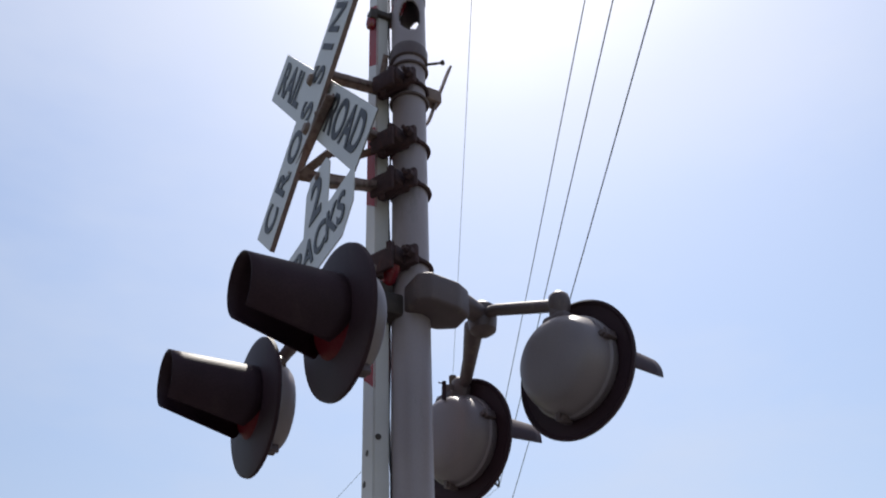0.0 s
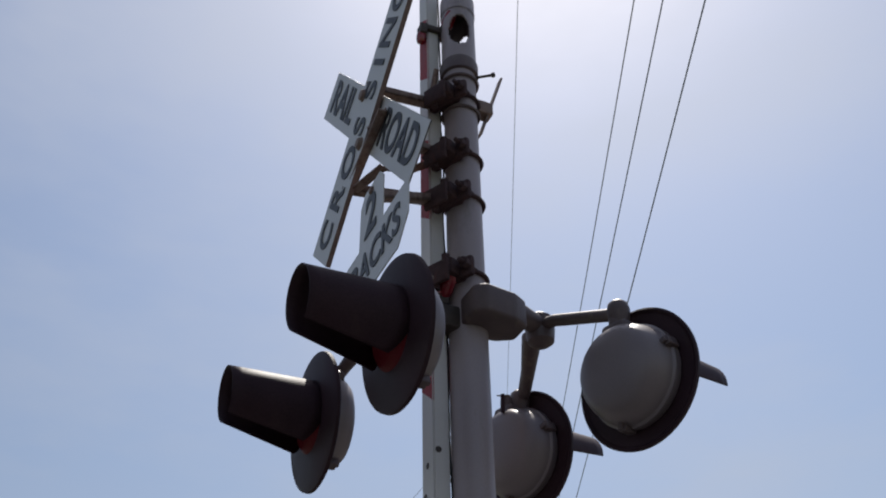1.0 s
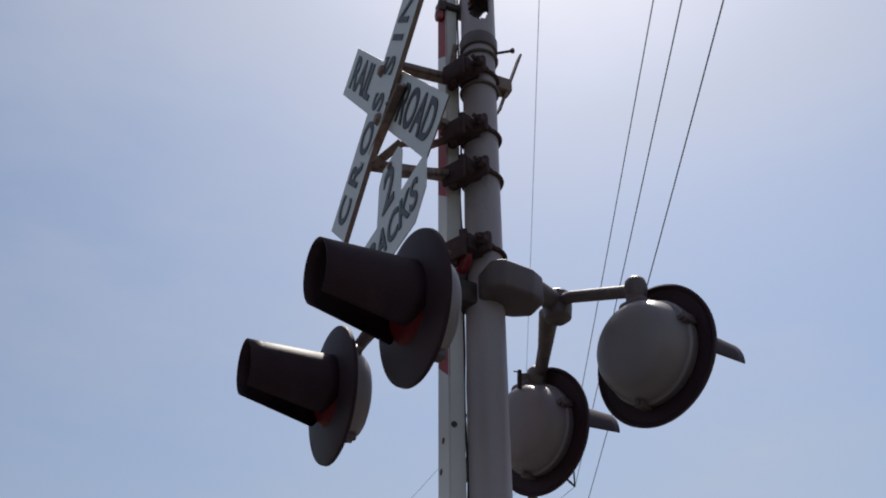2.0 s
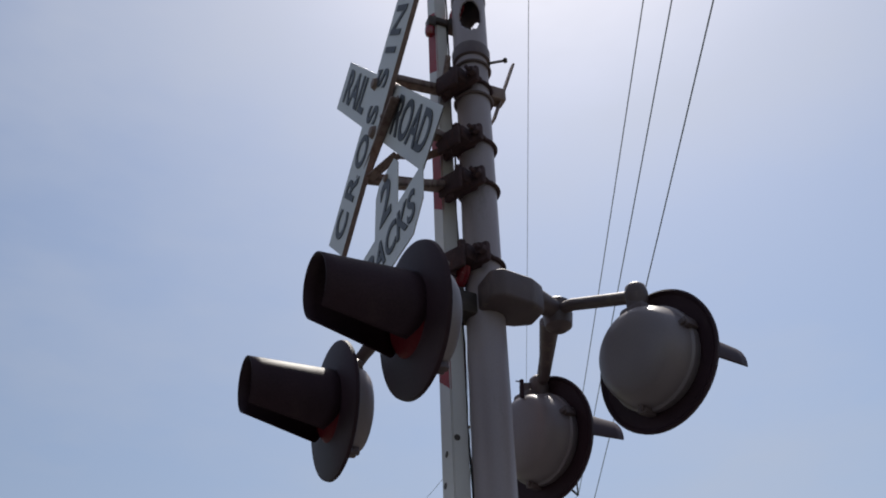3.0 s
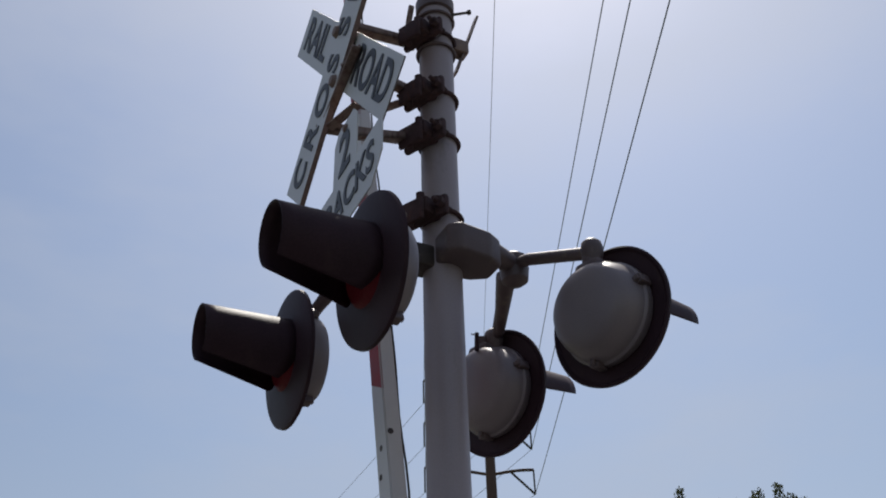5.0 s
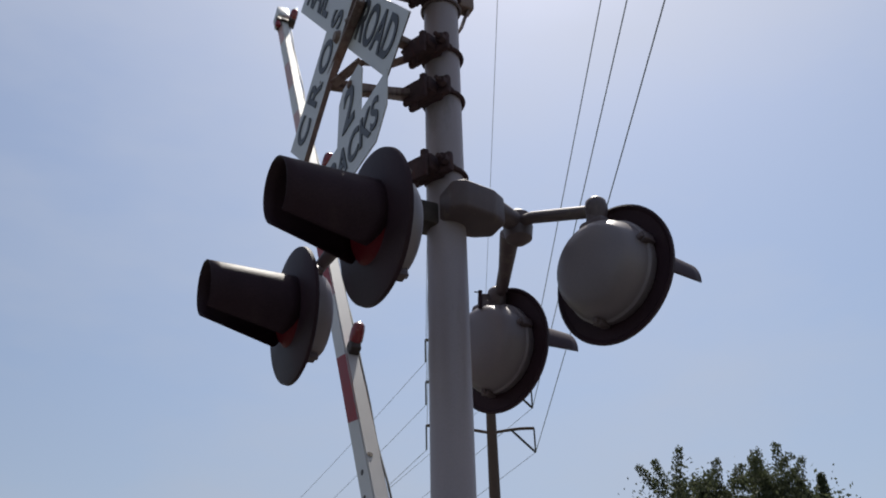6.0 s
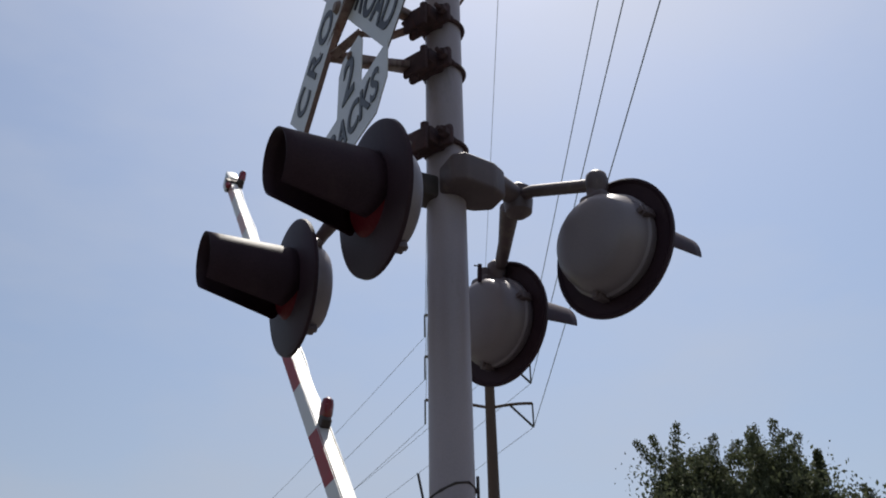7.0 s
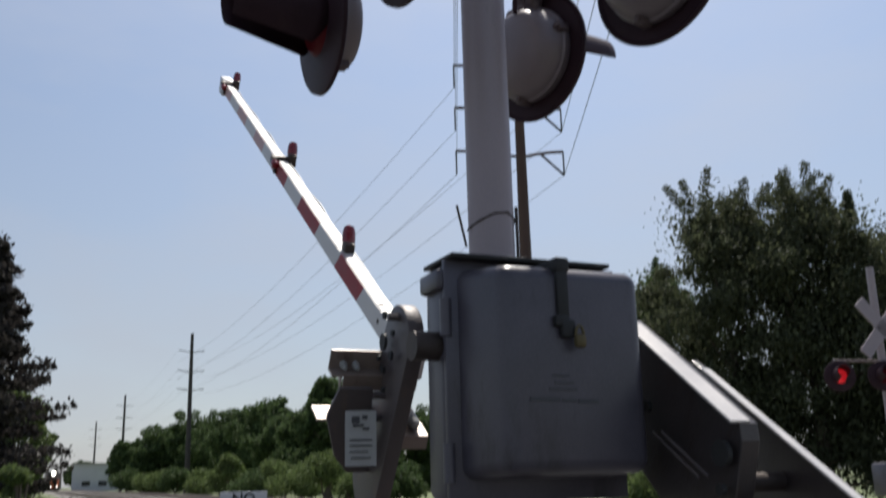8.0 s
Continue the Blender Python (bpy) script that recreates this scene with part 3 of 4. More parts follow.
    rod_between(bm, (-0.072, 0.030, 1.73), (-0.098, 0.036, 1.86), 0.004, n=6)
    rod_between(bm, (0.070, -0.036, 1.68), (0.070, -0.036, 1.85), 0.005, n=6)
    part("wire_tie", bm, DARK_STEEL, root)
    return root


crossing_signal()


# ---- gate mechanism ----
def gate_mechanism():
    root = empty("gate_mechanism", SITE @ pose(0, 0, -0.04))
    tagged(root, "grey enamel gate mechanism cabinet with padlocked door on the mast", "cabinet")
    bm = bmesh.new()
    box(bm, -0.262, 0.27, -0.215, -0.075, 1.02, 1.655, 0.03, seg=3)
    part("body", bm, BOX_PAINT, root)
    bm = bmesh.new()
    fr = [bm.verts.new(p) for p in ((-0.178, -0.405, 1.088), (0.240, -0.405, 1.088), (0.240, -0.405, 1.615), (-0.178, -0.405, 1.615))]
    bk = [bm.verts.new(p) for p in ((-0.236, -0.205, 1.072), (0.252, -0.205, 1.072), (0.252, -0.205, 1.635), (-0.236, -0.205, 1.635))]
    bm.faces.new(fr)
    bm.faces.new(bk[::-1])
    for k in range(4):
        bm.faces.new((fr[(k + 1) % 4], fr[k], bk[k], bk[(k + 1) % 4]))
    bmesh.ops.recalc_face_normals(bm, faces=bm.faces[:])
    bmesh.ops.bevel(bm, geom=bm.edges[:], offset=0.036, segments=5, affect='EDGES', profile=0.5)
    door = part("door", bm, BOX_PAINT, root, "grey domed cabinet door")
    bm = bmesh.new()
    box(bm, -0.266, 0.278, -0.230, -0.212, 1.018, 1.66, 0.005)
    part("flange", bm, BOX_PAINT, root)
    bm = bmesh.new()                                # rain lip
    box(bm, -0.26, 0.240, -0.27, -0.07, 1.657, 1.670, 0.004)
    part("lip", bm, GASKET, root)
    bm = bmesh.new()
    box(bm, -0.028, 0.006, -0.418, -0.400, 1.475, 1.605, 0.006)
    box(bm, -0.032, 0.012, -0.42, -0.21, 1.600, 1.640, 0.008)
    box(bm, -0.040, 0.002, -0.424, -0.402, 1.455, 1.485, 0.006)
    box(bm, -0.024, 0.018, -0.428, -0.402, 1.425, 1.475, 0.01)
    hasp = part("hasp", bm, GASKET, door, "black-painted steel hasp")
    bm = bmesh.new()
    box(bm, 0.006, 0.038, -0.444, -0.422, 1.398, 1.434, 0.009)
    tube(bm, [(0.010 + 0.012 - 0.012 * math.cos(a * 0.3142), -0.433, 1.430 + 0.026 * math.sin(a * 0.3142)) for a in range(11)], 0.004, 8)
    part("padlock", bm, BRASS, hasp, "tarnished brass padlock")
    for x0, x1, z, hh in ((-0.117, -0.03, 1.270, 0.0035), (-0.024, 0.018, 1.268, 0.0025), (0.024, 0.084, 1.266, 0.0035), (-0.060, 0.020, 1.296, 0.002), (-0.045, 0.012, 1.312, 0.0015), (-0.05, 0.0, 1.330, 0.0015)):
        bm = bmesh.new()
        box(bm, x0, x1, -0.4075, -0.403, z - hh * 1.5, z + hh * 1.5)
        part("print", bm, FADED, door, "faded printed line", smooth=False)
    for y in (1.12, 1.5):
        bm = bmesh.new()
        rod_between(bm, (-0.262, -0.225, y - 0.05), (-0.262, -0.225, y + 0.05), 0.016, n=12)
        part("hinge", bm, BOX_PAINT, root)
    bm = bmesh.new()
    box(bm, -0.283, -0.245, -0.22, -0.09, 1.578, 1.635, 0.012)
    part("side_cover", bm, BOX_PAINT, root)
    bm = bmesh.new()
    rod_between(bm, (-0.335, -0.16, 1.43), (-0.20, -0.16, 1.43), 0.040, n=24)
    part("shaft", bm, DARK_STEEL, root)
    for z in (1.10, 1.58):
        bm = bmesh.new()
        box(bm, -0.11, 0.11, -0.09, 0.10, z - 0.03, z + 0.03, 0.008)
        part("mast_bracket", bm, CAST, root)
    bm = bmesh.new()
    rod_between(bm, (0.0, -0.2, 0.02), (0.0, -0.2, 1.03), 0.03, n=16)
    part("conduit", bm, CAST, root)
    return root


gate_mechanism()

# ---- gate arm ----
ARM_HEAD = 22.8
PX, PY, PZ = 0.166, 2.4715, 1.361        # pivot


def gate_arm():
    """Built lying along +y from its pivot at the origin; +z is its upper edge."""
    root = empty("barrier_gate", pose(PX, PY, PZ, 88, 0, ARM_HEAD))
    tagged(root, "white gate arm with red stripes and three red lamps, swinging down", "barrier")
    y0, y1, mid, skew = 0.62, 5.60, -0.356, 0.08

    def half(y):
        t = (y - y0) / (y1 - y0)
        return 0.050 - 0.005 * t, 0.0295 - 0.003 * t
    edges = [y0, 1.195, 1.573, 1.977, 2.397, 2.77, 3.17, 3.52, 3.86, 4.24, 4.62, 5.02, y1]
    for i, (a, b) in enumerate(zip(edges, edges[1:])):
        bm = bmesh.new()
        (h0, w0), (h1, w1) = half(a), half(b)
        sa, sb = skew if i else 0.0, skew if b < y1 else 0.0      # stripes run slantwise across the sides
        vs = [bm.verts.new(p) for p in ((-w0, a + sa, mid - h0), (w0, a + sa, mid - h0), (w0, a, mid + h0), (-w0, a, mid + h0), (-w1, b + sb, mid - h1), (w1, b + sb, mid - h1), (w1, b, mid + h1), (-w1, b, mid + h1))]
        for q in ((0, 1, 2, 3), (7, 6, 5, 4), (0, 4, 5, 1), (1, 5, 6, 2), (2, 6, 7, 3), (3, 7, 4, 0)):
            bm.faces.new([vs[k] for k in q])
        bmesh.ops.recalc_face_normals(bm, faces=bm.faces[:])
        bmesh.ops.bevel(bm, geom=[e for e in bm.edges if abs(e.verts[0].co.y - e.verts[1].co.y) > 0.1], offset=0.005, segments=2, affect='EDGES')
        red = i % 2 == 1
        side = (ARM_FADED if i >= 7 else ARM_RED) if red else ARM_WHITE
        ob = part("stripe" if red else "beam", bm, [ARM_WHITE, side], root, ("faded red stripe" if i >= 7 else "red reflective stripe") if red else "")
        for p in ob.data.polygons:
            p.material_index = 1 if abs(p.normal.x) > 0.6 else 0
    for y, x, z in ((0.98, -0.031, mid), (1.02, -0.012, mid + 0.052), (0.88, -0.031, mid - 0.02)):
        bm = bmesh.new()
        rod_between(bm, (x, y, z), (x + (0.01 if x < -0.02 else 0.0), y, z - (0.0 if x < -0.02 else 0.01)), 0.011, n=10)
        part("bolt", bm, DARK_STEEL, root)
    # lamps: a clamp across the upper edge, one red lens standing, a smaller one hanging on the other side
    for y in (1.60, 3.10, 5.38):
        h, w = half(y)
        top = mid + h
        bm = bmesh.new()
        stand = 0.026 if y > 2 else -0.022           # how far the lens stands off the edge
        box(bm, -w - 0.012 if y > 2 else -0.01, w + stand + 0.019, y - 0.016, y + 0.016, top - 0.004, top + 0.020, 0.004)
        box(bm, w + stand - 0.024, w + stand + 0.020, y - 0.030, y + 0.030, top - 0.030, top + 0.040, 0.006)
        if y > 2:
            box(bm, -w - 0.016, -w - 0.002, y - 0.022, y + 0.022, mid - h * 0.7, top + 0.020, 0.004)
            box(bm, -w - 0.040, -w - 0.006, y - 0.050, y + 0.010, top - 0.030, top + 0.024, 0.006)
        lamp = part("lamp", bm, DARK_STEEL, root, "small red gate-arm lamp on a dark bracket")
        prof = [(0.024, 0.0), (0.029, 0.02), (0.028, 0.06), (0.023, 0.082), (0.010, 0.092), (0.0, 0.093)]
        bm = bmesh.new()
        lathe(bm, prof, 20, pose(w + stand, y + 0.012, top + 0.022, -42, 8, 0))
        part("lens", bm, ARM_LENS, lamp, "red plastic lens")
        if y > 2:
            bm = bmesh.new()
            lathe(bm, [(r * 0.8, z * 0.6) for r, z in prof], 20, pose(-w - 0.024, y - 0.035, top - 0.005, 105, 0, 0))
            part("lens", bm, ARM_LENS, lamp, "red plastic lens hanging below")
    bm = bmesh.new()                                # lamp cable along one edge
    tube(bm, [(0.034 + 0.003 * math.sin(k * 1.3), 0.70 + 0.1 * k, mid + 0.040 + 0.006 * math.sin(k * 0.9)) for k in range(47)], 0.0045, 6)
    part("wire", bm, CABLE, root, "black lamp cable along the arm")
    bm = bmesh.new()
    box(bm, -0.042, 0.042, y1 - 0.14, y1 + 0.03, mid - 0.064, mid + 0.066, 0.008)
    part("tip_cap", bm, SHEET_WHITE, root, "white plastic end cap")
    # steel support at the root of the arm, and the weights, off the pivot
    sup, wgt = pose(-0.062, -0.042, -0.188), pose(-0.071, -0.045, -0.174)
    for x, th, a, b, r0, r1, holes in (
            (-0.09, 0.050, (0.49, 0.0), (0.545, -0.50), 0.112, 0.135, ((0.534, -0.023, 0.026), (0.452, -0.031, 0.014), (0.492, -0.098, 0.013), (0.565, 0.052, 0.013), (0.47, 0.035, 0.010), (0.548, -0.085, 0.010), (0.46, -0.15, 0.009))),):
        bm = bmesh.new()
        outline(bm, capsule_outline(*a, *b, r0, r1), th, pose(x, 0, 0), 0.004)
        for z in (0.075, -0.19, -0.27):
            if z < a[1] + 0.1:
                rod_between(bm, (x - th / 2 - 0.012, a[0] + 0.01, z), (x, a[0] + 0.01, z), 0.013, n=6)
        pl = part("side_plate", bm, PLATE, root, "grey steel side plate with bolt holes", m=sup)
        for u, z, r in holes:
            bm = bmesh.new()
            rod_between(bm, (x - th / 2 - 0.003, u, z), (x - th / 2 + 0.006, u, z), r, n=20)
            part("hole", bm, GASKET, pl, "dark bolt hole")
    bm = bmesh.new()                                # dark front plate under the bracket
    outline(bm, [(0.235, -0.17), (0.262, -0.27), (0.215, -0.41), (0.165, -0.47), (0.09, -0.47), (0.13, -0.17)], 0.014, pose(0, 0.505, 0, 0, 0, 90), 0.003)
    part("front_plate", bm, PLATE, root, "dark steel front plate", smooth=False, m=sup)
    # stepped cross plates of the adapter bracket
    for x0, x1, ya, yb, z, up, down in ((-0.255, 0.03, 0.545, 0.60, -0.148, 0.064, 0.05), (-0.285, 0.05, 0.42, 0.61, -0.290, 0.0, 0.045)):
        bm = bmesh.new()
        if up:
            box(bm, x0, x1, ya, yb, z - 0.005, z + 0.003, 0.001)
        else:
            box(bm, x0, -0.06, 0.525, yb, z - 0.005, z + 0.003, 0.001)
            box(bm, -0.06, x1, ya, yb, z - 0.005, z + 0.003, 0.001)
        if up:
            box(bm, x0, x1, yb - 0.008, yb, z, z + up, 0.002)
        box(bm, x0 + 0.04 if up else -0.06, x1, ya, ya + 0.008, z - down, z - 0.002, 0.002)
        if up:
            outline(bm, [(yb - 0.01, z), (ya, z - 0.002), (ya + 0.002, z - down)], 0.004, pose(x0 + 0.03, 0, 0))
        plate = part("cross_plate", bm, BRACKET, root, "tan stepped adapter plate with bolts", smooth=False, m=sup)
        for x in (-0.212, -0.172):
            bm = bmesh.new()
            rod_between(bm, (x, yb - 0.03, z + 0.018), (x, yb - 0.005, z + 0.018), 0.012, n=6)
            rod_between(bm, (x, yb - 0.045, z + 0.018), (x, yb - 0.028, z + 0.018), 0.006, n=8)
            part("bolt", bm, STICKER, plate, "bright zinc bolt")
    bm = bmesh.new()
    lathe(bm, [(0.0, 0.055), (0.012, 0.052), (0.019, 0.042), (0.021, 0.0)], 16, pose(0.010, 0.50, -0.268, 90, 0, 0))
    part("dome_nut", bm, STICKER, root, "pale domed nut", m=sup)
    # upright notice on the plates
    tilt = pose(-0.176, 0.405, -0.285, -32.7, 0, 0) @ pose(0, 0, 0, 0, 0, -14)
    bm = bmesh.new()
    box(bm, -0.047, 0.047, -0.003, 0.003, -0.082, 0.082, 0.001, tilt)
    note = part("notice", bm, STICKER, root, "white notice with unreadable print", smooth=False, m=sup)
    for k, (x, z, w, hh) in enumerate(((-0.016, 0.055, 0.012, 0.010), (0.012, 0.062, 0.008, 0.006), (-0.008, 0.038, 0.016, 0.004), (0.015, 0.028, 0.010, 0.004), (0.0, -0.005, 0.034, 0.002), (0.0, -0.022, 0.034, 0.002), (-0.006, -0.040, 0.028, 0.002), (0.0, -0.058, 0.030, 0.002))):
        bm = bmesh.new()
        box(bm, x - w, x + w, -0.0075, -0.0045, z - hh, z + hh, 0.0, tilt)
        part("print", bm, FADED, note, smooth=False)
    # counterweights behind the pivot
    for x, th, pts in ((0.510, 0.055, [(0.22, -0.10), (0.22, 0.205), (0.18, 0.206), (-0.345, 0.184), (-0.37, 0.15), (-0.405, 0.03), (-0.43, -0.10), (-0.42, -0.20)]),
                       (0.775, 0.024, [(0.22, -0.12), (0.235, 0.04), (0.20, 0.088), (0.13, 0.090), (-0.508, 0.069), (-1.10, 0.05), (-1.16, -0.02), (-1.16, -0.30)])):
        bm = bmesh.new()
        outline(bm, pts, th, pose(x, 0, 0), 0.003)
        wt = part("counterweight", bm, WEIGHT, root, "dark worn iron counterweight with a sun glint coloured along its top edge", smooth=False, m=wgt)
        # added bright strip: the sunlit top edge put into colour
        bm = bmesh.new()
        (ya, za), (yb, zb) = (pts[2], pts[3]) if th > 0.04 else (pts[3], pts[5])
        vs = [bm.verts.new((x + sx * (th / 2 + 0.002), y, z + dz)) for dz in (0.001, 0.007) for y, z in ((ya, za), (yb, zb)) for sx in (-1, 1)]
        for q in ((0, 1, 3, 2), (4, 6, 7, 5), (0, 4, 5, 1), (2, 3, 7, 6), (0, 2, 6, 4), (1, 5, 7, 3)):
            bm.faces.new([vs[k] for k in q])
        bmesh.ops.recalc_face_normals(bm, faces=bm.faces[:])
        part("glint_strip", bm, GLINT_EDGE, wt, "thin strip coloured as the top edge's sun glint, with rust spots", smooth=False)
        if th > 0.04:
            for u, z, r in ((-0.345, 0.10, 0.032), (-0.38, 0.02, 0.014), (-0.02, 0.05, 0.016)):
                bm = bmesh.new()
                rod_between(bm, (x - th / 2 - 0.004, u, z), (x - th / 2 + 0.01, u, z), r, n=20)
                part("hole", bm, GASKET, wt, "dark bolt hole")
            for d in (0.0, 0.022):
                bm = bmesh.new()
                rod_between(bm, (x - th / 2 - 0.003, -0.083 - d * 1.5, 0.004 + d), (x - th / 2 - 0.003, -0.30 - d * 1.4, 0.004 + d), 0.004, n=6)
                part("rib", bm, PLATE, wt)
    bm = bmesh.new()
    rod_between(bm, (0.53, -0.28, -0.03), (0.77, -0.28, -0.03), 0.025, n=12)
    part("weight_bolt", bm, DARK_STEEL, root, m=wgt)
    return root


arm = gate_arm()


# ---- power line ----
def power_pole(name, x, y, height, radius, mat, arms, left, right, turn, label):
    root = empty(name, pose(x, y, 0, 0, 0, turn))
    tagged(root, label, "utility pole", group="transmission poles")
    bm = bmesh.new()
    lathe(bm, [(radius, -0.3), (radius * 0.55, height), (0, height + 0.02)], 20)
    part("pole", bm, mat, root)
    for z in arms:
        for side, ln in ((-1, left), (1, right)):
            bm = bmesh.new()
            tube(bm, [(side * ln * k / 6, 0, z - 0.25 + 0.25 * math.sin(k / 6 * 1.57)) for k in range(7)], 0.065 if mat is CORTEN else 0.05, 8)
            part("cross_arm", bm, mat, root)
            if mat is not CORTEN:
                continue
            bm = bmesh.new()
            rod_between(bm, (side * ln, 0, z), (side * ln, 0, z - 1.0), 0.035, n=8)
            if side > 0 or mat is not CORTEN:
                rod_between(bm, (side * ln * 0.45, 0, z - 0.08), (side * ln, 0, z - 1.0), 0.05, n=8)
            part("insulator", bm, FAR_POLE, root)
    return root


def wire(a, b, sag, r, mat=CONDUCTOR, label="thin power line conductor against the sky"):
    bm = bmesh.new()
    n = 24
    tube(bm, [Vector(a).lerp(Vector(b), k / n) - Vector((0, 0, sag * 4 * (k / n) * (1 - k / n))) for k in range(n + 1)], r, 6)
    w = part("power_line", bm, mat)
    tagged(w, label, "wire", group="power lines")


NP = Vector((3.26, 35.85, 0))       # nearest pole of the line
ARMS = (13.85, 15.72, 17.60)
power_pole("transmission_pole", NP.x, NP.y, 19.6, 0.30, CORTEN, ARMS, 2.65, 1.75, 6.0, "tall rust-brown steel transmission pole with six curved arms")
hd = Vector((-math.sin(radians(HEAD)), math.cos(radians(HEAD)), 0))
rt = Vector((hd.y, -hd.x, 0))
poles = [NP + hd * (84.0 * k) for k in (1, 2, 3, 6)]
for p in poles:
    power_pole("transmission_pole", p.x, p.y, 18.9, 0.34, FAR_POLE, (12.2, 14.4, 16.8), 1.6, 1.6, HEAD, "dark transmission pole far along the tracks")
nr = Vector((math.cos(radians(6)), math.sin(radians(6)), 0))
for z, zr, ox in zip(ARMS, (13.5, 15.6, 17.8), (2.98, 2.66, 2.54)):
    for side, ln in ((-1, 2.65), (1, 1.75)):
        a = NP + nr * side * ln + Vector((0, 0, z - 1.0))
        b = poles[0] + rt * side * 1.6 + Vector((0, 0, z - 2.2))
        wire(a, b, 1.6, 0.010)
        over = Vector((ox if side > 0 else 0.0, -45, zr + 1.6))
        wire(a, over, 0.9, 0.014 if side > 0 else 0.009)
wire(NP + Vector((0, 0, 19.5)), Vector((-1.1, -45, 20.0)), 1.5, 0.008)
for i in range(3):
    for z in (12.2, 14.4, 16.8):
        for side in (-1, 1):
            wire(poles[i] + rt * side * 1.6 + Vector((0, 0, z)), poles[i + 1] + rt * side * 1.6 + Vector((0, 0, z)), 1.5, 0.007)


# ---- trees ----
def leaf_cloud(bm, centre, rad, count, size, rng, flat=0.85, loose=False):
    """Small bent leaf blades spread through an ellipsoid, denser near its skin."""
    for _ in range(count):
        d = Vector((rng.gauss(0, 1), rng.gauss(0, 1), rng.gauss(0, 1))).normalized()
        r = rad * (min(1.7, abs(rng.gauss(0, 0.66))) if loose else rng.random() ** 0.4)
        p = Vector(centre) + Vector((d.x * r, d.y * r, d.z * r * flat))
        s = size * rng.uniform(0.6, 1.4)
        e = Euler((rng.uniform(0, 6.3), rng.uniform(0, 6.3), rng.uniform(0, 6.3))).to_matrix()
        q = [p + e @ Vector(v) * s for v in ((-0.5, 0, 0), (0, -0.28, 0.08), (0.6, 0, 0.0), (0, 0.28, 0.08))]
        v = [bm.verts.new(c) for c in q]
        bm.faces.new((v[0], v[1], v[2]))
        bm.faces.new((v[0], v[2], v[3]))


def broad_tree(name, x, y, height, spread, leaf, leaf_size, clumps, per, seed, label, low=0.15, trunk_r=0.25, wisps=0):
    rng = random.Random(seed)
    root = empty(name, pose(x, y, 0))
    tagged(root, label, "tree")
    bm = bmesh.new()
    rod_between(bm, (0, 0, -0.2), (0, 0, height * 0.55), trunk_r, trunk_r * 0.45, 12)
    tips = []
    for i in range(clumps):
        t = i / max(1, clumps - 1)
        z = height * (low + (0.92 - low) * t ** 0.85)
        w = spread * (math.sin(math.pi * (0.18 + 0.74 * t)) ** 0.8)
        a = i * 2.399 + rng.uniform(-0.4, 0.4)
        r = w * rng.uniform(0.35, 1.0)
        tips.append((Vector((r * math.cos(a), r * math.sin(a), z)), spread * rng.uniform(0.24, 0.42)))
    for p, _ in tips[::2]:
        rod_between(bm, (0, 0, min(p.z * 0.7, height * 0.5)), p, trunk_r * 0.28, trunk_r * 0.07, 6)
    part("trunk", bm, BARK, root)
    bm = bmesh.new()
    for p, r in tips:
        leaf_cloud(bm, p, r, per, leaf_size, rng, 0.85, wisps > 4)
        for _ in range(3):
            d = Vector((rng.gauss(0, 1), rng.gauss(0, 1), rng.gauss(0.25, 0.8))).normalized()
            leaf_cloud(bm, p + d * r * 1.05, r * 0.42, per // 6, leaf_size * 0.9, rng, 0.85, wisps > 4)
    for _ in range(wisps):                          # thin upright shoots along the crown's top
        p, r = rng.choice(tips[-max(4, clumps // 3):])
        d = Vector((rng.gauss(0, 0.5), rng.gauss(0, 0.5), 1)).normalized()
        for k in range(7):
            leaf_cloud(bm, p + d * (r * (0.7 + 0.16 * k)), r * (0.26 - 0.02 * k), per // 40, leaf_size * 0.75, rng)
    part("crown", bm, leaf, root, smooth=False)
    return root


def spruce(x, y, height, spread, seed, label):
    rng = random.Random(seed)
    root = empty("spruce_tree", pose(x, y, 0))
    tagged(root, label, "tree")
    bm = bmesh.new()
    rod_between(bm, (0, 0, -0.2), (0, 0, height * 0.98), 0.18, 0.02, 10)
    part("trunk", bm, BARK, root)
    bm = bmesh.new()
    z = 0.5
    while z < height:
        t = z / height
        w = spread * (1 - t) ** 0.8 + 0.14
        n = 9 if t < 0.8 else 6
        for k in range(n):
            a = 6.283 * k / n + rng.uniform(-0.35, 0.35)
            ln = w * rng.uniform(0.6, 1.2)
            lift = rng.uniform(-0.1, 0.1)
            for j in range(11):
                s = (j + 1) / 11
                p = Vector((ln * s * math.cos(a), ln * s * math.sin(a), z + lift - 0.34 * ln * s + 0.26 * ln * s * s))
                for side in (-1, 1):
                    q = p + Vector((-math.sin(a), math.cos(a), 0)) * side * 0.16 * (1.1 - s) * ln * rng.uniform(0.4, 1.1)
                    leaf_cloud(bm, q - Vector((0, 0, 0.07 + 0.05 * rng.random())), 0.10 + 0.09 * (1 - s), 15, 0.12, rng, 1.3, True)
        z += 0.44 * (1 - 0.4 * t)
    part("crown", bm, NEEDLE, root, smooth=False)


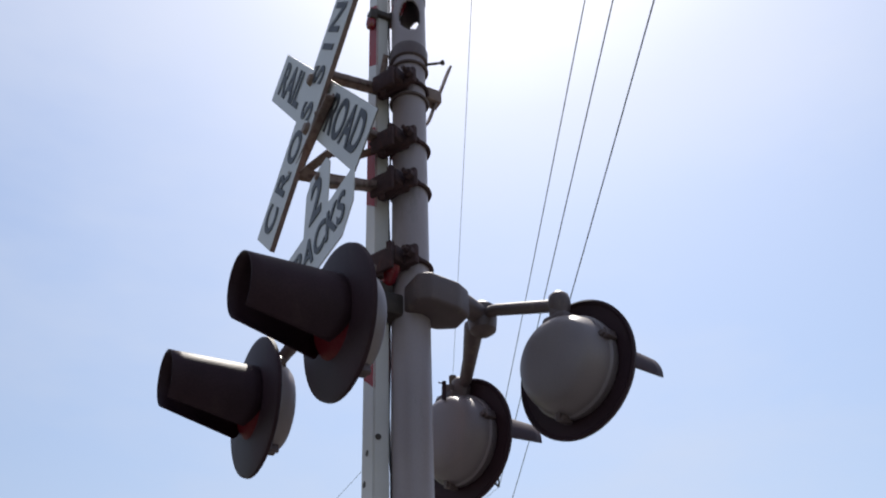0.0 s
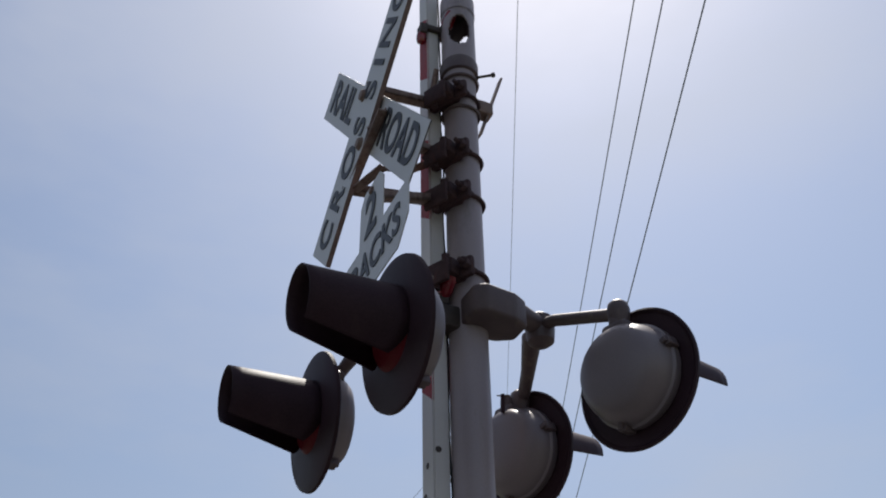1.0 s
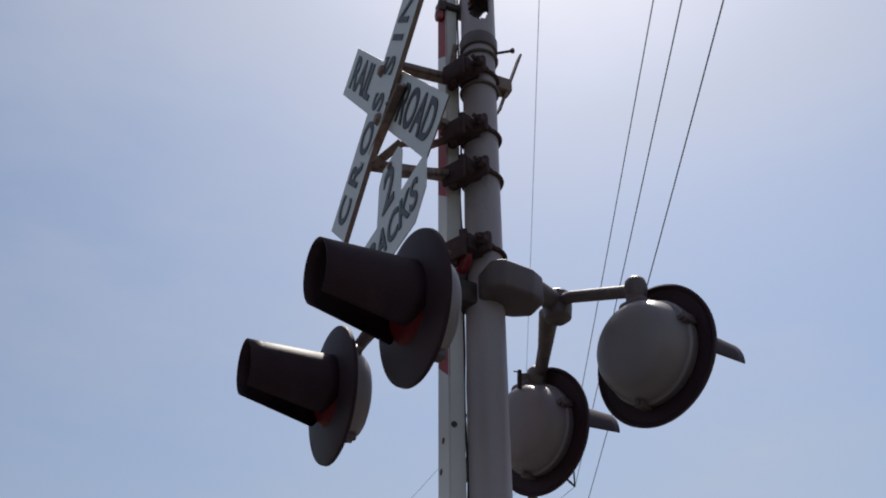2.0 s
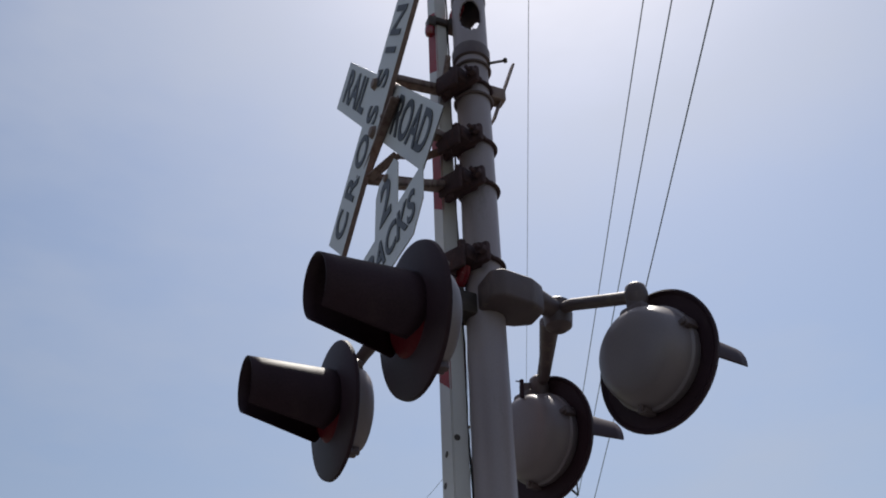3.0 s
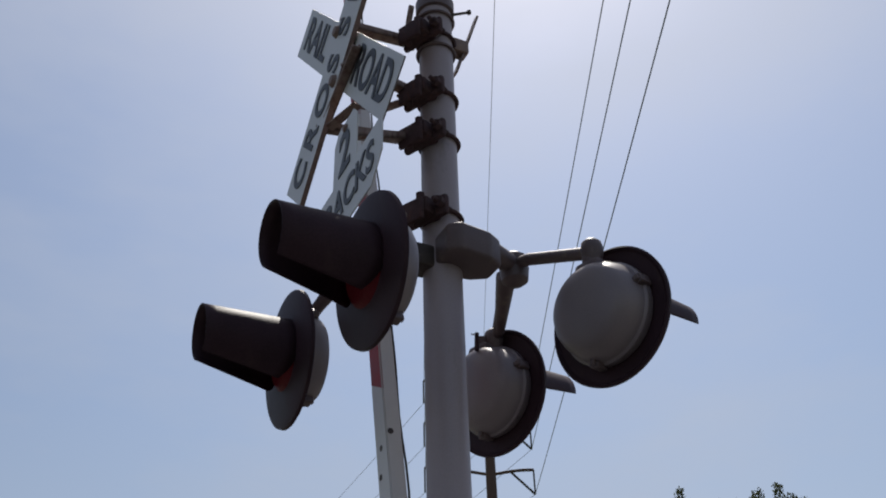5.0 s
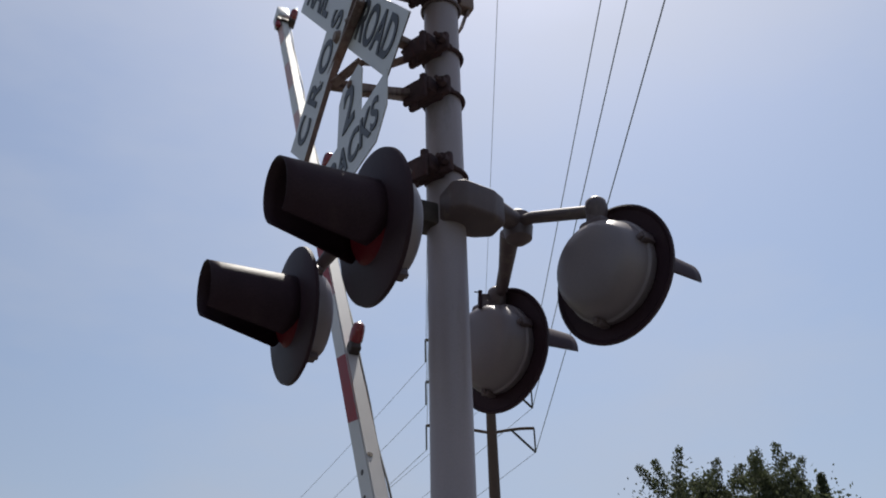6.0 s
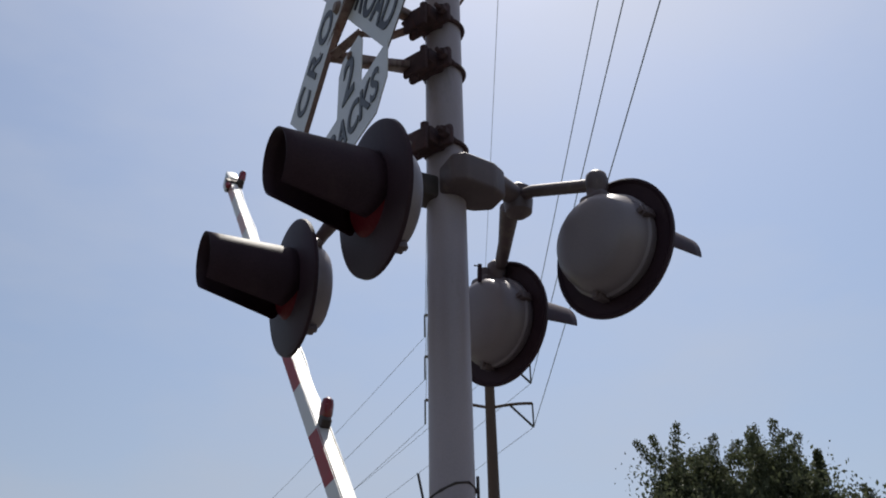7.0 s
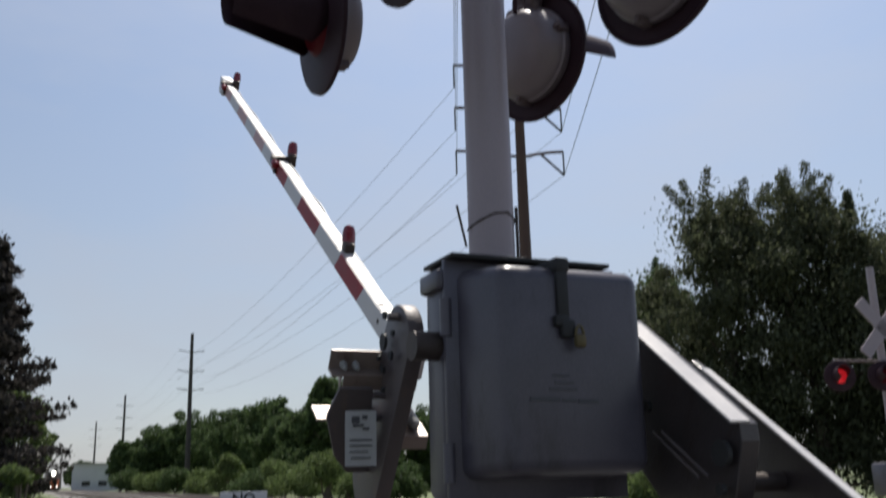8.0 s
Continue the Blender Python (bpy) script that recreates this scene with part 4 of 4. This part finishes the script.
def bush(x, y, height, spread, seed, leaf=None, size=0.2, label="rounded green bush in rough grass"):
    rng = random.Random(seed)
    root = empty("bush", pose(x, y, 0))
    tagged(root, label, "bush", group="trackside bushes")
    bm = bmesh.new()
    for k in range(5):
        a = rng.uniform(0, 6.28)
        rod_between(bm, (0, 0, -0.1), (spread * 0.4 * math.cos(a), spread * 0.4 * math.sin(a), height * 0.6), 0.05, 0.02, 5)
    part("stems", bm, BARK, root)
    bm = bmesh.new()
    for k in range(9):
        a, r = rng.uniform(0, 6.28), spread * rng.uniform(0.0, 0.7)
        leaf_cloud(bm, (r * math.cos(a), r * math.sin(a), height * rng.uniform(0.28, 0.72)), spread * rng.uniform(0.35, 0.5), 600, size * 0.62, rng, 0.8)
    part("foliage", bm, leaf or LEAF_C, root, smooth=False)


def clear(az, d, h, s):
    """Moves planting out along its bearing until it stands clear of the tracks, and grows it to suit."""
    side = d * math.sin(radians(az + HEAD))
    k = 13.6 / side if 3.0 < side < 13.6 else 1.0
    return az, d * k, h * k, s * k


def polar(az, d):
    return d * math.sin(radians(az)), d * math.cos(radians(az))


tx, ty = polar(17.2, 29)
broad_tree("willow_tree", tx, ty, 9.0, 2.8, LEAF_A, 0.12, 26, 2300, 5, "tall dark grey-green tree with a wispy uneven crown", 0.08, 0.22, 26)
tx, ty = polar(21.5, 29)
broad_tree("willow_tree", tx, ty, 8.8, 3.2, LEAF_A, 0.12, 28, 2300, 8, "broad dark grey-green tree with a wispy uneven crown", 0.08, 0.24, 26)
tx, ty = polar(27.0, 31)
broad_tree("broadleaf_tree", tx, ty, 7.3, 3.4, LEAF_A, 0.15, 24, 2000, 11, "dark leafy tree behind the crossing", 0.06, 0.24, 8)
tx, ty = polar(13.0, 33)
broad_tree("broadleaf_tree", tx, ty, 7.6, 2.4, LEAF_B, 0.15, 20, 1800, 13, "green leafy tree beside the taller willows", 0.06, 0.2, 6)
tx, ty = polar(9.5, 60)
broad_tree("broadleaf_tree", tx, ty, 11.0, 4.0, LEAF_B, 0.26, 18, 1000, 15, "distant green tree behind the mast", 0.08, 0.25, 4)
tx, ty = polar(33, 30)
broad_tree("broadleaf_tree", tx, ty, 7.4, 3.6, LEAF_A, 0.2, 20, 1200, 17, "dark leafy tree behind the crossing", 0.06, 0.24, 4)
sx, sy = polar(-26.5, 24)
spruce(sx, sy, 7.0, 2.55, 21, "dark spruce tree with drooping branches beside the track")

tx, ty = polar(-24.4, 36)
broad_tree("broadleaf_tree", tx, ty, 4.4, 1.3, LEAF_C, 0.14, 16, 900, 23, "light green leafy tree beside the spruce", 0.06, 0.12, 0)

for i, (az, d, h, s) in enumerate(((-16.6, 150, 13.5, 6.5), (-14.6, 140, 14.0, 7.0), (-12.4, 120, 13.0, 6.0), (-10.6, 112, 12.6, 6.0), (-8.2, 82, 10.0, 4.6), (-7.2, 60, 10.2, 3.2), (-18.6, 190, 12.0, 6.0), (-5.0, 75, 9.5, 4.5), (-2.0, 80, 9.0, 5.0), (2.0, 85, 9.0, 5.0), (6.0, 75, 8.0, 4.5), (-9.6, 95, 9.0, 5.0), (-21.0, 330, 12.0, 7.0), (-20.2, 300, 9.0, 6.0))):
    az, d, h, s = clear(az, d, h, s)
    tx, ty = polar(az, d)
    broad_tree("broadleaf_tree", tx, ty, h * (0.66 + 0.05 * (i % 4)), s * 0.74, LEAF_B, 0.13 + d * 0.0018, 22, 800, 40 + i, "green deciduous tree along the far side of the tracks", 0.12, 0.3, 0)
for i, (az, d, h, s) in enumerate(((-17.4, 60, 1.9, 1.9), (-15.9, 52, 1.7, 1.9), (-14.4, 56, 2.2, 1.9), (-12.9, 42, 2.4, 1.1), (-11.6, 44, 1.8, 1.6), (-9.8, 40, 2.3, 1.8), (-8.8, 34, 1.8, 1.5), (-18.6, 75, 2.2, 2.4), (-16.7, 80, 3.0, 3.0), (-13.4, 70, 3.0, 3.0), (-10.6, 60, 2.8, 2.6), (-7.4, 36, 2.4, 2.0), (-5.6, 34, 1.8, 1.8), (-3.2, 36, 2.0, 2.0), (12.0, 20, 1.4, 1.0), (10.5, 24, 1.6, 1.3), (14.0, 22, 1.3, 1.2), (-24.2, 20, 2.2, 0.9), (-25.6, 19, 1.9, 1.1))):
    az, d, h, s = clear(az, d, h, s)
    bx, by = polar(az, d)
    bush(bx, by, h * (0.58, 0.86, 0.68, 1.0)[i % 4], s * (0.72, 0.6, 0.8, 0.62)[i % 4], 80 + i, (LEAF_C, LEAF_B, LEAF_C)[i % 3], size=0.12 + d * 0.0022)


# ---- far crossing signal ----
def far_signal():
    x, y = polar(25.0, 17.5)
    root = empty("crossing_signal", pose(x, y, 0, 0, 0, -78))
    tagged(root, "grey crossing signal across the road with one red light lit", "signal")
    bm = bmesh.new()
    rod_between(bm, (0, 0, 0), (0, 0, 4.4), 0.065, n=20)
    part("mast", bm, MAST_PAINT, root)
    for k in (-48, 48):
        bm = bmesh.new()
        box(bm, -0.012, 0.012, -0.61, 0.61, -0.114, 0.114, 0.003, pose(0.14, 0, 3.32, k, 0, 0))
        part("crossbuck_board", bm, MAST_PAINT, root, "pale crossbuck board seen from behind", smooth=False)
    bm = bmesh.new()
    rod_between(bm, (0.1, -1.0, 2.76), (0.1, 0.05, 2.76), 0.025, n=10)
    part("cross_arm", bm, CAST, root)
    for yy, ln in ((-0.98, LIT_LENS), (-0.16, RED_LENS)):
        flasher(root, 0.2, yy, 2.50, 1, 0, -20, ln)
    bm = bmesh.new()
    box(bm, -0.3, 0.3, -0.28, 0.28, 0.55, 1.1, 0.05)
    part("mechanism_box", bm, BOX_PAINT, root)
    return root


far_signal()


# ---- train and lineside ----
def train():
    """Distant locomotive, nose toward the camera, built at its own origin with y along the track."""
    root = empty("locomotive", SITE @ pose(4.5, 290, 0))
    tagged(root, "distant locomotive with bright headlights coming along the track", "locomotive")
    bm = bmesh.new()
    box(bm, -1.5, 1.5, 0.6, 18, 1.1, 4.3, 0.2)
    part("body", bm, LOCO, root)
    bm = bmesh.new()
    box(bm, -1.1, 1.1, -1.2, 0.7, 0.9, 2.7, 0.2)
    part("nose", bm, LOCO_NOSE, root)
    bm = bmesh.new()
    box(bm, -1.2, 1.2, -0.8, 17, 0.35, 1.1, 0.1)
    part("underframe", bm, CABLE, root)
    for x, z, r in ((0.0, 4.0, 0.32), (-0.7, 1.35, 0.30), (0.7, 1.35, 0.30)):
        bm = bmesh.new()
        lathe(bm, [(0.0, 0.05), (r, 0.0), (r, -0.1)], 16, pose(x, 0.55 if z > 3 else -1.25, z, 90, 0, 0))
        part("headlight", bm, HEADLAMP, root, "bright headlight")
    return root


loco = train()


def notice_post():
    x, y = polar(-12.1, 9.0)
    root = empty("notice_sign", pose(x, y, 0, 0, 0, 12))
    tagged(root, "small white sign on a post in the grass", "sign")
    bm = bmesh.new()
    box(bm, -0.21, 0.21, -0.01, 0.0, 0.45, 0.965, 0.003)
    board = part("board", bm, SHEET_WHITE, root, smooth=False)
    bm = bmesh.new()
    box(bm, -0.03, 0.03, 0.002, 0.05, 0, 0.9)
    part("post", bm, PLATE, root, smooth=False)
    letters("lettering", "NO", 0.13, LETTER, board, pose(0.0, -0.012, 0.90, 90, 0, 0))


notice_post()


def shed(az, d, w, h, label):
    x, y = polar(az, d)
    root = empty("shed", pose(x, y, 0, 0, 0, 20))
    tagged(root, label, "building")
    bm = bmesh.new()
    box(bm, -w / 2, w / 2, 0, 14, -0.2, h)
    part("wall", bm, SHED, root, smooth=False)
    bm = bmesh.new()
    box(bm, -w / 2 - 0.4, w / 2 + 0.4, -0.4, 14.4, h, h + 0.4)
    part("roof", bm, CONCRETE, root, smooth=False)
    for k in range(3):
        bm = bmesh.new()
        box(bm, -w / 2 + w * (k + 0.6) / 4, -w / 2 + w * (k + 1.1) / 4, -0.05, 0.1, 1.2, 2.4)
        part("window", bm, GASKET, root, smooth=False)


shed(-19.8, 260, 16, 6.5, "pale industrial shed far along the tracks")


# ---- what moves ----
ARM_ROWS = [(0.0, 88.9), (0.5, 89.0), (1.0, 89.0), (1.5, 88.9), (2.2, 88.7), (3.0, 88.4), (3.5, 88.1), (4.0, 87.5), (4.5, 85.0), (5.0, 77.7), (5.5, 70.4), (6.0, 62.5), (6.5, 54.2), (7.0, 46.5), (7.5, 39.4), (8.0, 33.4)]


def motions():
    walk(arm, [(t, pose(PX, PY, PZ, a, 0, ARM_HEAD)) for t, a in ARM_ROWS])
    walk(loco, [(t, SITE @ pose(4.5, 290 - 9.0 * t, 0)) for t in (0.0, 4.0, 8.0)])


motions()
